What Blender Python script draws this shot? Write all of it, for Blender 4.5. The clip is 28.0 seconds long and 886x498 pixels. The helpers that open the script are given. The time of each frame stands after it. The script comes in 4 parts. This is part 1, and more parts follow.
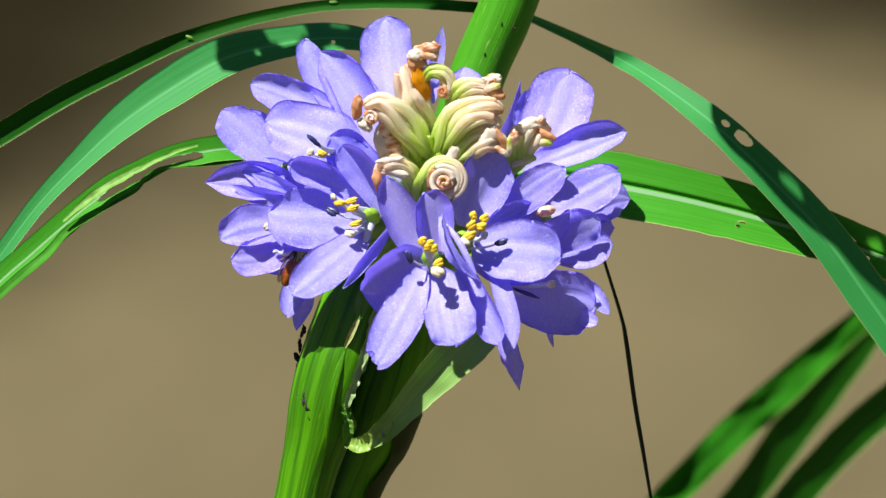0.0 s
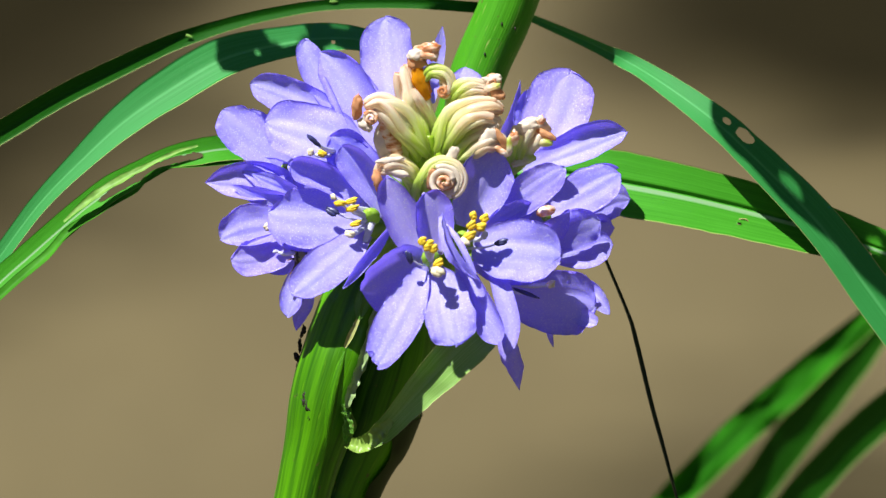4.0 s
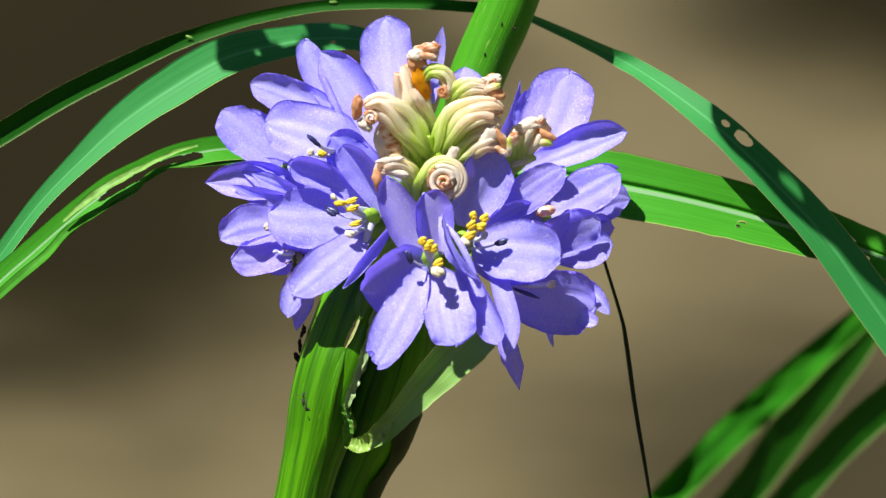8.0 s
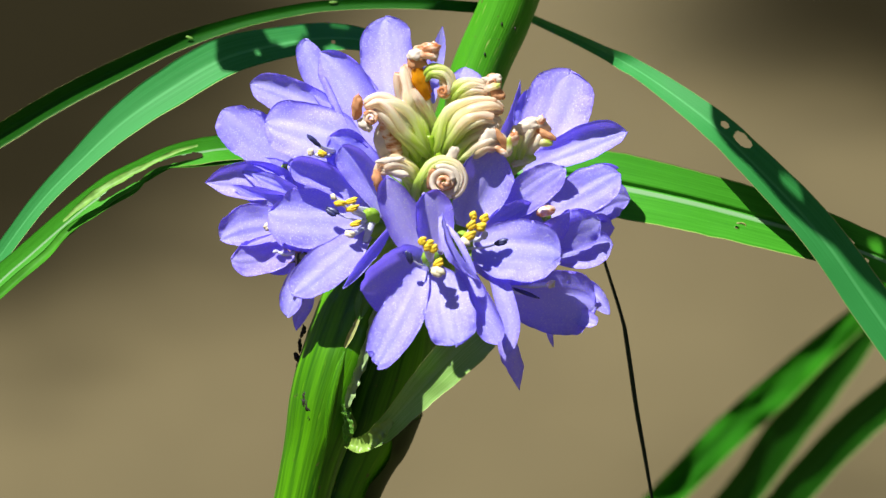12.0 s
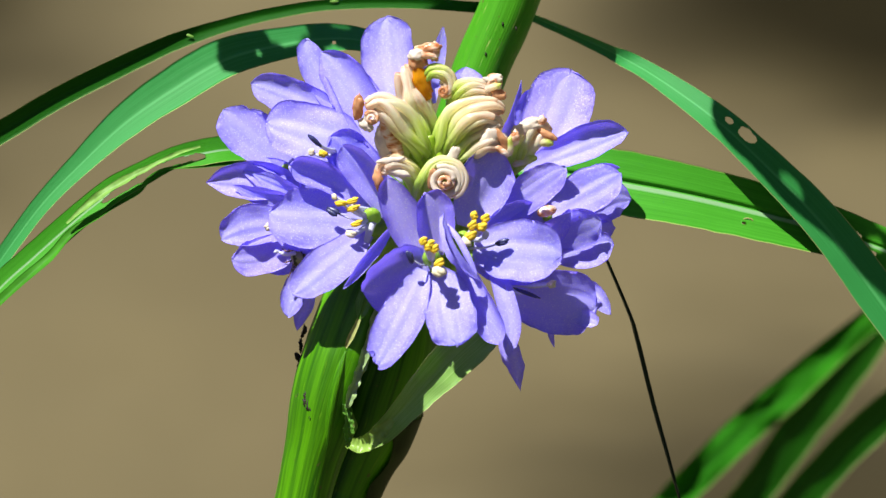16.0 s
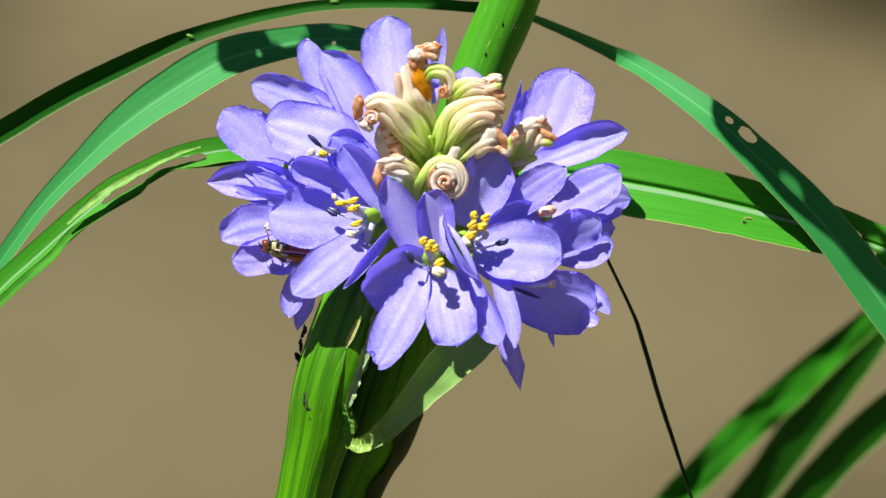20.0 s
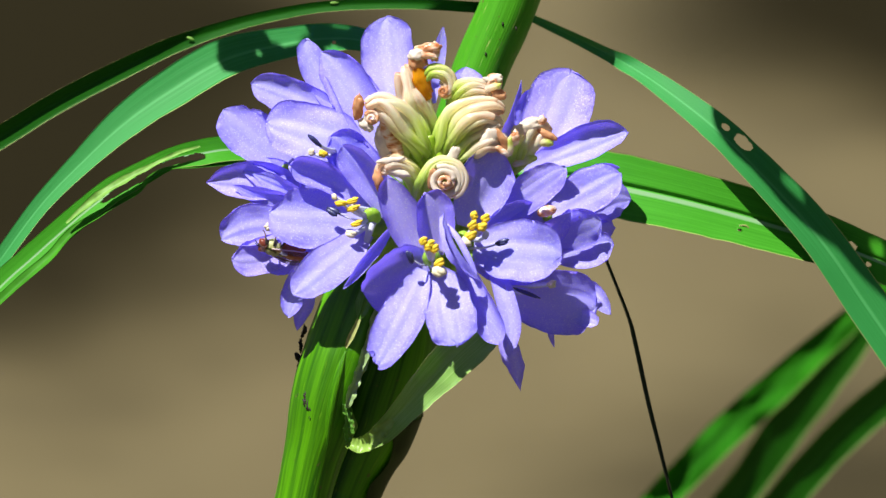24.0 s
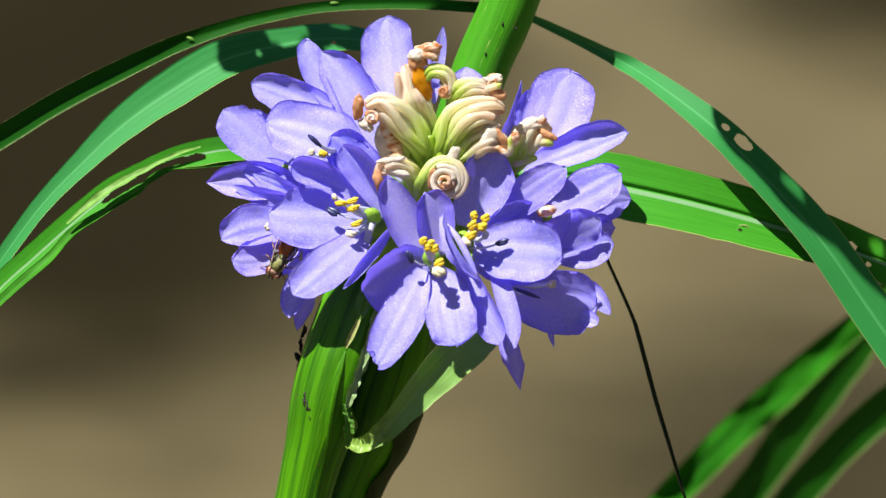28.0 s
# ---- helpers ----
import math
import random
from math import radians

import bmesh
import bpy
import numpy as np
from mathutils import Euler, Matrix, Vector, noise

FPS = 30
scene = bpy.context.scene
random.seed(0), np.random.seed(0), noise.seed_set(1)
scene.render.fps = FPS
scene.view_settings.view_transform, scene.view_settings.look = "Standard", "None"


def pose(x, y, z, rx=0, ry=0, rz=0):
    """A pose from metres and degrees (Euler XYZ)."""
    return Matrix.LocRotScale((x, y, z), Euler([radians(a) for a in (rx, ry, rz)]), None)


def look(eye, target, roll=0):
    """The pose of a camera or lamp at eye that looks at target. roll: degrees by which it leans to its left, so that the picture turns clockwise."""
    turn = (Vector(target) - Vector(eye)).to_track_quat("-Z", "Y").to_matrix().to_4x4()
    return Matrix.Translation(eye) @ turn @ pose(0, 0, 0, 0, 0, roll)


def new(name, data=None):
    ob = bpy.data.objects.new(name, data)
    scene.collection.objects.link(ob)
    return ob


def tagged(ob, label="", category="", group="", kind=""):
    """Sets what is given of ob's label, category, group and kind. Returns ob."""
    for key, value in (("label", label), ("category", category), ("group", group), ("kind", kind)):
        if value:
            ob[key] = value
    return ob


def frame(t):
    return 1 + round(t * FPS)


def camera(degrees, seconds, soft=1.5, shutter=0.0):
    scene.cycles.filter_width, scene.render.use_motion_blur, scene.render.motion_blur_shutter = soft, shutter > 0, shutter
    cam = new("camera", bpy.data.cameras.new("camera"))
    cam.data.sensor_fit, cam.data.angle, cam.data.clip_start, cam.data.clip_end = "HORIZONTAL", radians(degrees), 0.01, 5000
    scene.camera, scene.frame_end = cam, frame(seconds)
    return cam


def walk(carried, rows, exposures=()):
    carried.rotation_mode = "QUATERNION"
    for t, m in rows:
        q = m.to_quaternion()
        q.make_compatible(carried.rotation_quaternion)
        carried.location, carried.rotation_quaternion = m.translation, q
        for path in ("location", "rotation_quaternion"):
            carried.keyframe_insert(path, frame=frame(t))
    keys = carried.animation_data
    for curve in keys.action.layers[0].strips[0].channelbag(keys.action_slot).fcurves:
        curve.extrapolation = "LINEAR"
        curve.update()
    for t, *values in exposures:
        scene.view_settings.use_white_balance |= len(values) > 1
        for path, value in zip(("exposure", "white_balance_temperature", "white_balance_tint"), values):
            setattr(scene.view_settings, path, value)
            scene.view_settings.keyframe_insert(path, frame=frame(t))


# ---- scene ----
# One plant in muddy water, seen from 1.5 m with a long lens. Plate units: a tenth of a millimetre
# on the upright plate through the flower head, x to the right, y down, d towards the viewer.
TILT = radians(20)
U = Vector((1, 0, 0))
V = Vector((0, math.sin(TILT), math.cos(TILT)))
W = Vector((0, -math.cos(TILT), math.sin(TILT)))
HEAD = Vector((0, 0, 0.35))
FAR = 0.0784 / math.tan(radians(3))
EYE = HEAD + W * FAR

cam = camera(6, 28.0, soft=1.4)
cam.data.dof.use_dof = True
cam.data.dof.focus_distance = FAR - 0.010
cam.data.dof.aperture_fstop = cam.data.lens / 14
NUDGE = U * -0.00016
walk(cam, [
    (0.0, look(EYE, HEAD)),
    (12.4, look(EYE, HEAD)),
    (14.4, look(EYE + NUDGE, HEAD + NUDGE)),
    (28.0, look(EYE + NUDGE, HEAD + NUDGE)),
])


# ---- light ----
SUN = (U * -0.37 + V * 0.87 + W * 0.42).normalized()
world = bpy.data.worlds.new("sky")
scene.world = world
world.use_nodes = True
wn = world.node_tree
sky = wn.nodes.new("ShaderNodeTexSky")
sky.sky_type, sky.sun_disc = "NISHITA", False
sky.sun_elevation = math.asin(SUN.z)
sky.sun_rotation = math.atan2(SUN.x, SUN.y)
wn.links.new(sky.outputs[0], wn.nodes["Background"].inputs[0])
wn.nodes["Background"].inputs[1].default_value = 0.026
sun = new("sun", bpy.data.lights.new("sun", "SUN"))
sun.data.energy, sun.data.angle, sun.data.color = 5.0, radians(0.5), (1.0, 0.985, 0.955)
sun.matrix_world = look(HEAD + SUN * 3, HEAD)
scene.view_settings.exposure = 0.98


# ---- materials ----
class Mat:
    """A node material with short ways to add and join nodes."""

    def __init__(self, name):
        self.m = bpy.data.materials.new(name)
        self.m.use_nodes = True
        self.t = self.m.node_tree
        self.b = self.t.nodes["Principled BSDF"]
        self.o = self.t.nodes["Material Output"]

    def n(self, kind, **kw):
        node = self.t.nodes.new("ShaderNode" + kind)
        for k, v in kw.items():
            if k == "op":
                node.operation = v
            elif k == "blend":
                node.blend_type = v
            else:
                node.inputs[k.replace("_", " ")].default_value = v
        return node

    def j(self, a, b):
        self.t.links.new(a, b)

    def math(self, op, a, b=0.0, clamp=False):
        node = self.t.nodes.new("ShaderNodeMath")
        node.operation, node.use_clamp = op, clamp
        for i, v in enumerate((a, b)):
            if isinstance(v, (int, float)):
                node.inputs[i].default_value = v
            else:
                self.j(v, node.inputs[i])
        return node.outputs[0]

    def ramp(self, fac, stops):
        node = self.t.nodes.new("ShaderNodeValToRGB")
        r = node.color_ramp
        while len(r.elements) < len(stops):
            r.elements.new(0.5)
        for e, (p, c) in zip(r.elements, stops):
            e.position, e.color = p, (*c, 1) if len(c) == 3 else c
        self.j(fac, node.inputs[0])
        return node.outputs[0]

    def mix(self, fac, a, b, blend="MIX"):
        node = self.t.nodes.new("ShaderNodeMix")
        node.data_type, node.blend_type = "RGBA", blend
        for i, v in ((0, fac), (6, a), (7, b)):
            if isinstance(v, (int, float)):
                node.inputs[i].default_value = v
            elif isinstance(v, tuple):
                node.inputs[i].default_value = (*v, 1)
            else:
                self.j(v, node.inputs[i])
        return node.outputs[2]

    def uv(self):
        sep = self.t.nodes.new("ShaderNodeSeparateXYZ")
        self.j(self.t.nodes.new("ShaderNodeUVMap").outputs[0], sep.inputs[0])
        return sep.outputs[0], sep.outputs[1]

    def spots(self, scale, stretch=(1, 1, 1), detail=3.0):
        tc = self.t.nodes.new("ShaderNodeTexCoord")
        mp = self.n("Mapping")
        mp.inputs["Scale"].default_value = stretch
        self.j(tc.outputs["Object"], mp.inputs[0])
        nz = self.n("TexNoise", Scale=scale, Detail=detail)
        self.j(mp.outputs[0], nz.inputs["Vector"])
        return nz.outputs[0]

    def streaks(self, along, across, detail=3.0):
        """Noise drawn out along the length of a leaf."""
        mp = self.n("Mapping")
        mp.inputs["Scale"].default_value = (along, across, 1)
        self.j(self.t.nodes.new("ShaderNodeUVMap").outputs[0], mp.inputs[0])
        nz = self.n("TexNoise", Scale=1.0, Detail=detail)
        self.j(mp.outputs[0], nz.inputs["Vector"])
        return nz.outputs[0]

    def bump(self, height, strength, distance):
        bp = self.n("Bump", Strength=strength, Distance=distance)
        self.j(height, bp.inputs["Height"])
        self.j(bp.outputs[0], self.b.inputs["Normal"])

    def thin(self, colour, share):
        """Lets part of the light through, as a thin leaf does."""
        tr = self.n("BsdfTranslucent")
        if isinstance(colour, tuple):
            tr.inputs[0].default_value = (*colour, 1)
        else:
            self.j(colour, tr.inputs[0])
        mx = self.n("MixShader", Fac=share)
        self.j(self.b.outputs[0], mx.inputs[1])
        self.j(tr.outputs[0], mx.inputs[2])
        self.j(mx.outputs[0], self.o.inputs[0])

    def colour(self, c, rough=0.5, spec=0.5):
        if isinstance(c, tuple):
            self.b.inputs["Base Color"].default_value = (*c, 1)
        else:
            self.j(c, self.b.inputs["Base Color"])
        self.b.inputs["Roughness"].default_value = rough
        self.b.inputs["Specular IOR Level"].default_value = spec
        return self


def tepal_material():
    k = Mat("violet_tepal")
    u, v = k.uv()
    side = k.math("ABSOLUTE", k.math("SUBTRACT", v, 0.5))
    info = k.n("ObjectInfo")
    # violet towards the rim, paler along the middle and at the throat
    body = k.ramp(k.math("ADD", side, k.math("MULTIPLY", k.streaks(3, 7), 0.14)),
                  [(0.0, (0.57, 0.58, 0.98)), (0.25, (0.48, 0.48, 0.98)), (0.42, (0.35, 0.32, 0.97)), (0.57, (0.18, 0.13, 0.95))])
    throat = k.ramp(u, [(0.0, (1, 1, 1)), (0.22, (0.55, 0.55, 0.55)), (0.6, (0, 0, 0))])
    c = k.mix(k.math("MULTIPLY", throat, 0.5), body, (0.82, 0.80, 0.95))
    vein = k.ramp(k.streaks(2.0, 52, 3), [(0.38, (0, 0, 0)), (0.62, (1, 1, 1))])
    c = k.mix(k.math("MULTIPLY", vein, 0.35), c, (0.68, 0.64, 0.98))
    mottle = k.ramp(k.spots(380, (1, 1, 1), 4), [(0.35, (0, 0, 0)), (0.68, (1, 1, 1))])
    c = k.mix(k.math("MULTIPLY", mottle, 0.34), c, (0.28, 0.20, 0.95))
    grain = k.ramp(k.spots(2400, (1, 1, 1), 3), [(0.36, (0, 0, 0)), (0.66, (1, 1, 1))])
    c = k.mix(k.math("MULTIPLY", grain, 0.40), c, (0.82, 0.80, 0.99))
    blush = k.ramp(k.spots(110, (1, 1, 1), 2), [(0.42, (0, 0, 0)), (0.66, (1, 1, 1))])
    c = k.mix(k.math("MULTIPLY", blush, 0.22), c, (0.80, 0.70, 0.97))
    tone = k.ramp(info.outputs["Random"], [(0.0, (0.90, 0.87, 1.0)), (0.35, (0.93, 0.93, 1.0)), (0.7, (1.0, 0.98, 1.0)), (1.0, (1.0, 0.90, 0.97))])
    c = k.mix(1.0, c, tone, "MULTIPLY")
    # glints on the papillae, painted in as white dots
    vo = k.n("TexVoronoi", Scale=3100.0)
    k.j(k.t.nodes.new("ShaderNodeTexCoord").outputs["Object"], vo.inputs["Vector"])
    dot = k.math("LESS_THAN", vo.outputs["Distance"], 0.35)
    sc = k.n("SeparateColor")
    k.j(vo.outputs["Color"], sc.inputs[0])
    some = k.math("GREATER_THAN", k.math("ADD", sc.outputs[0], k.math("MULTIPLY", k.spots(260), 1.1)), 1.04)
    dot = k.math("MULTIPLY", dot, some)
    c = k.mix(k.math("MULTIPLY", k.math("ADD", k.math("MULTIPLY", sc.outputs[1], 0.7), 0.3), dot), c, (0.95, 0.95, 0.98))
    k.colour(c, 0.50, 0.30)
    h = k.math("ADD", k.math("MULTIPLY", k.streaks(4, 60, 2), 0.6), k.math("MULTIPLY", vo.outputs["Distance"], -0.5))
    k.bump(k.math("ADD", h, k.math("MULTIPLY", k.spots(1500, (1, 1, 1), 4), 0.4)), 0.12, 0.00025)
    k.thin((0.50, 0.40, 1.0), 0.56)
    return k.m


def leaf_material(name, dark, light, rib, gloss=0.38, share=0.28):
    k = Mat(name)
    u, v = k.uv()
    side = k.math("ABSOLUTE", k.math("SUBTRACT", v, 0.5))
    c = k.ramp(k.streaks(2.5, 44, 3), [(0.3, dark), (0.7, light)])
    c = k.mix(k.math("MULTIPLY", k.ramp(k.spots(60), [(0.40, (0, 0, 0)), (0.75, (1, 1, 1))]), 0.3), c, light)
    mid = k.ramp(side, [(0.0, (1, 1, 1)), (0.022, (0.9, 0.9, 0.9)), (0.05, (0, 0, 0))])
    c = k.mix(k.math("MULTIPLY", mid, 0.8), c, rib)
    rim = k.ramp(side, [(0.478, (0, 0, 0)), (0.492, (1, 1, 1))])
    c = k.mix(k.math("MULTIPLY", rim, 0.6), c, (0.45, 0.42, 0.16))
    k.colour(c, gloss, 0.12)
    k.bump(k.streaks(2, 80, 2), 0.3, 0.0002)
    k.thin(k.mix(0.3, c, (0.12, 0.34, 0.01)), share)
    return k.m


def stalk_material(name, dark, light, pale, flecks=0.35):
    k = Mat(name)
    c = k.ramp(k.streaks(1.6, 26, 5), [(0.34, dark), (0.64, light)])
    c = k.mix(k.ramp(k.streaks(14, 70, 2), [(0.64, (0, 0, 0)), (0.76, (flecks, flecks, flecks))]), c, pale)
    c = k.mix(k.ramp(k.spots(700, detail=1.0), [(0.72, (0, 0, 0)), (0.78, (0.8, 0.8, 0.8))]), c, (0.08, 0.09, 0.02))
    k.colour(c, 0.42, 0.18)
    k.bump(k.streaks(2.5, 80, 2), 0.35, 0.0003)
    return k.m


def plain(name, colour, rough=0.5, spec=0.5, grain=900, amount=0.35, metal=0.0, thin=0.0):
    k = Mat(name)
    low = tuple(x * (1 - amount) for x in colour)
    c = k.ramp(k.spots(grain), [(0.3, low), (0.7, colour)])
    k.colour(c, rough, spec)
    k.b.inputs["Metallic"].default_value = metal
    k.bump(k.spots(grain * 1.7), 0.3, 0.0002)
    if thin:
        k.thin(colour, thin)
    return k.m


def withered_material():
    k = Mat("withered_tepal")
    u, v = k.uv()
    c = k.ramp(k.math("ADD", u, k.math("MULTIPLY", k.math("SUBTRACT", k.spots(260), 0.5), 0.35)),
               [(0.0, (0.36, 0.62, 0.03)), (0.34, (0.68, 0.84, 0.12)), (0.54, (0.95, 0.95, 0.66)), (0.70, (0.97, 0.95, 0.86)), (0.92, (0.95, 0.82, 0.72)), (1.0, (0.76, 0.42, 0.24))])
    pink = k.ramp(k.streaks(2.5, 7, 4), [(0.47, (0, 0, 0)), (0.58, (1, 1, 1))])
    c = k.mix(k.math("MULTIPLY", k.math("MULTIPLY", pink, k.ramp(u, [(0.35, (0, 0, 0)), (0.7, (1, 1, 1))])), 0.7), c, (0.84, 0.54, 0.38))
    line = k.ramp(k.streaks(4, 9, 3), [(0.42, (0, 0, 0)), (0.66, (1, 1, 1))])
    c = k.mix(k.math("MULTIPLY", line, 0.4), c, (0.97, 0.94, 0.80))
    stain = k.ramp(k.spots(420), [(0.60, (0, 0, 0)), (0.74, (1, 1, 1))])
    c = k.mix(k.math("MULTIPLY", k.math("MULTIPLY", stain, u), 0.6), c, (0.62, 0.24, 0.07))
    tone = k.ramp(k.n("ObjectInfo").outputs["Random"], [(0.0, (1.0, 0.82, 0.68)), (0.18, (1.0, 0.96, 0.90)), (0.5, (1.0, 1.0, 1.0)), (0.86, (1.0, 0.98, 0.92)), (1.0, (0.98, 0.84, 0.68))])
    c = k.mix(k.ramp(u, [(0.2, (0, 0, 0)), (0.5, (1, 1, 1))]), c, k.mix(1.0, c, tone, "MULTIPLY"))
    k.colour(c, 0.24, 0.5)
    k.b.inputs["Coat Weight"].default_value = 0.35
    k.b.inputs["Coat Roughness"].default_value = 0.08
    k.bump(k.math("ADD", k.streaks(2.5, 16, 4), k.math("MULTIPLY", k.spots(1500), 0.5)), 0.4, 0.0004)
    k.thin(k.mix(0.4, c, (1.0, 0.97, 0.80)), 0.56)
    return k.m


def shrivelled_material():
    k = Mat("brown_shrivelled")
    c = k.ramp(k.spots(520, (1, 1, 2.5), 4), [(0.32, (0.46, 0.14, 0.04)), (0.47, (0.80, 0.46, 0.26)), (0.62, (0.94, 0.82, 0.72))])
    k.colour(c, 0.2, 0.5)
    k.bump(k.spots(800), 0.7, 0.0004)
    k.thin(c, 0.3)
    return k.m


def water_material():
    k = Mat("muddy_water")
    c = k.ramp(k.spots(7, (1, 0.45, 1), 4), [(0.3, (0.082, 0.065, 0.030)), (0.7, (0.117, 0.093, 0.044))])
    k.colour(c, 0.3, 0.12)
    k.bump(k.spots(9, (1, 0.6, 1), 2), 0.15, 0.02)
    return k.m


def shade_material(most=0.95):
    """Shade on the water put into colour, thinning out from the middle of its patch."""
    k = Mat("dark_water_shade")
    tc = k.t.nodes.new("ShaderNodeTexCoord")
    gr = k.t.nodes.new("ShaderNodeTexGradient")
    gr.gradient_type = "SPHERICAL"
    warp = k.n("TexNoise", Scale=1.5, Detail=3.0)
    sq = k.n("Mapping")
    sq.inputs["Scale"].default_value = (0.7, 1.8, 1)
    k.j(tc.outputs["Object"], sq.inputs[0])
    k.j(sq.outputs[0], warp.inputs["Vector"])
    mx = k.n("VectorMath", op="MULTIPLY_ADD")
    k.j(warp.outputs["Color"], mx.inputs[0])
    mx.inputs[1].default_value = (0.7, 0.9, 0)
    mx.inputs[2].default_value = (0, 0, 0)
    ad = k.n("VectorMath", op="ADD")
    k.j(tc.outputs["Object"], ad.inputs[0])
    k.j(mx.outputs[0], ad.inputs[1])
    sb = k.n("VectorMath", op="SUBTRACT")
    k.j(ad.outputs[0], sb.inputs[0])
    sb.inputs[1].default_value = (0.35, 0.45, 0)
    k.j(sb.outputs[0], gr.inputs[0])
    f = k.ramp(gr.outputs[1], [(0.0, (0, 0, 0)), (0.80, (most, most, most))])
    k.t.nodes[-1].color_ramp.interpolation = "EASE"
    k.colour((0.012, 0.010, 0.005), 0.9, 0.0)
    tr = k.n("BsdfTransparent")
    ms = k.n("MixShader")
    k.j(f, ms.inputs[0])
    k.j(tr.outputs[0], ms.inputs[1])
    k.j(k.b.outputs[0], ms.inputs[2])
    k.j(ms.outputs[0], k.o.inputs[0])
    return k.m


def striped(name, dark, pale, count):
    """Dusted stripes along the body."""
    k = Mat(name)
    u, v = k.uv()
    wave = k.math("SINE", k.math("ADD", k.math("MULTIPLY", v, count * 2 * math.pi), k.math("MULTIPLY", k.spots(1400), 5.0)))
    k.colour(k.ramp(k.math("ADD", k.math("MULTIPLY", wave, 0.3), 0.5), [(0.25, dark), (0.45, pale), (0.8, pale)]), 0.45, 0.4)
    k.bump(k.spots(3000), 0.4, 0.0002)
    return k.m


def banded(name, base, pale):
    """An eye with a pale band round it."""
    k = Mat(name)
    u, v = k.uv()
    band = k.ramp(u, [(0.30, (0, 0, 0)), (0.36, (1, 1, 1)), (0.42, (1, 1, 1)), (0.48, (0, 0, 0))])
    c = k.mix(k.math("MULTIPLY", k.ramp(u, [(0.62, (0, 0, 0)), (0.72, (1, 1, 1))]), 0.8), base, (0.02, 0.006, 0.004))
    k.colour(k.mix(band, c, pale), 0.2, 0.6)
    k.bump(k.spots(5000), 0.2, 0.0001)
    return k.m


TEPAL = tepal_material()
LEAF = leaf_material("green_leaf", (0.034, 0.230, 0.008), (0.066, 0.350, 0.020), (0.30, 0.48, 0.26), 0.5)
LEAF_STRIP = plain("bright_leaf_strip", (0.06, 0.29, 0.016), 0.5, 0.12, 300, 0.4, 0, 0.25)
LEAF_BLUE = leaf_material("bluish_leaf", (0.020, 0.180, 0.032), (0.040, 0.255, 0.060), (0.07, 0.32, 0.09), 0.5, 0.15)
LEAF_TUFT = leaf_material("grass_blade", (0.008, 0.070, 0.002), (0.020, 0.135, 0.005), (0.03, 0.16, 0.015), 0.5, 0.15)
LEAF_FRESH = leaf_material("fresh_grass_blade", (0.006, 0.075, 0.001), (0.030, 0.230, 0.004), (0.02, 0.14, 0.008), 0.85, 0.3)
LEAF_DARK = leaf_material("dark_leaf", (0.005, 0.060, 0.001), (0.011, 0.115, 0.003), (0.012, 0.10, 0.005), 0.5, 0.15)
STALK = stalk_material("green_stalk", (0.008, 0.060, 0.001), (0.072, 0.255, 0.001), (0.17, 0.36, 0.010))
PETIOLE = stalk_material("green_petiole", (0.036, 0.19, 0.005), (0.055, 0.26, 0.008), (0.30, 0.36, 0.10), 0.85)
SHEATH = stalk_material("green_sheath", (0.05, 0.15, 0.012), (0.10, 0.25, 0.03), (0.24, 0.36, 0.12))
PALE_RIM = plain("pale_dry_rim", (0.36, 0.52, 0.20), 0.35, 0.4, 500, 0.45, 0, 0.3)
TORN = plain("torn_leaf_edge", (0.20, 0.40, 0.07), 0.5, 0.2, 600, 0.4, 0, 0.2)
DRY = plain("dry_straw", (0.30, 0.32, 0.09), 0.6, 0.3, 900, 0.4)
PALE_CURL = plain("cream_shrivelled", (0.92, 0.80, 0.66), 0.2, 0.5, 520, 0.42, 0, 0.25)
DARK_THREAD = plain("dark_thread_leaf", (0.012, 0.022, 0.003), 0.6, 0.2, 900, 0.5)
WITHERED = withered_material()
BROWN_TIP = shrivelled_material()
AMBER_TIP = plain("rusty_shrivelled", (0.86, 0.46, 0.23), 0.12, 0.5, 520, 0.6, 0, 0.4)
NECK = plain("yellow_green_neck", (0.42, 0.62, 0.04), 0.3, 0.5, 300, 0.3, 0, 0.35)
FLAP = leaf_material("pale_green_flap", (0.20, 0.42, 0.07), (0.36, 0.58, 0.17), (0.32, 0.55, 0.15), 0.40, 0.40)
LIP = plain("yellow_green_lip", (0.30, 0.48, 0.08), 0.35, 0.4, 500, 0.45, 0, 0.3)
SHADE_EDGE = plain("brown_shade_edge", (0.020, 0.040, 0.004), 0.6, 0.15, 300, 0.5)
AMBER = plain("amber_shrivelled", (0.95, 0.44, 0.01), 0.12, 0.5, 400, 0.25, 0, 0.5)
YELLOW = plain("yellow_anther", (0.85, 0.58, 0.03), 0.55, 0.3, 1500, 0.25)
CREAM = plain("cream_anther", (0.76, 0.67, 0.44), 0.55, 0.3, 1500, 0.25)
NAVY = plain("navy_anther", (0.035, 0.04, 0.14), 0.4, 0.5, 1500, 0.4)
THREAD = plain("white_filament", (0.72, 0.72, 0.85), 0.4, 0.4, 1500, 0.15, 0, 0.3)
OVARY = plain("green_ovary", (0.40, 0.66, 0.07), 0.3, 0.5, 1200, 0.25, 0, 0.35)
CRUST = plain("black_crust", (0.02, 0.014, 0.008), 0.7, 0.3, 1500, 0.5)
FLY_DARK = plain("fly_dark", (0.03, 0.02, 0.014), 0.35, 0.5, 2500, 0.5)
FLY_GREY = striped("fly_grey_green", (0.02, 0.02, 0.006), (0.27, 0.27, 0.09), 5)
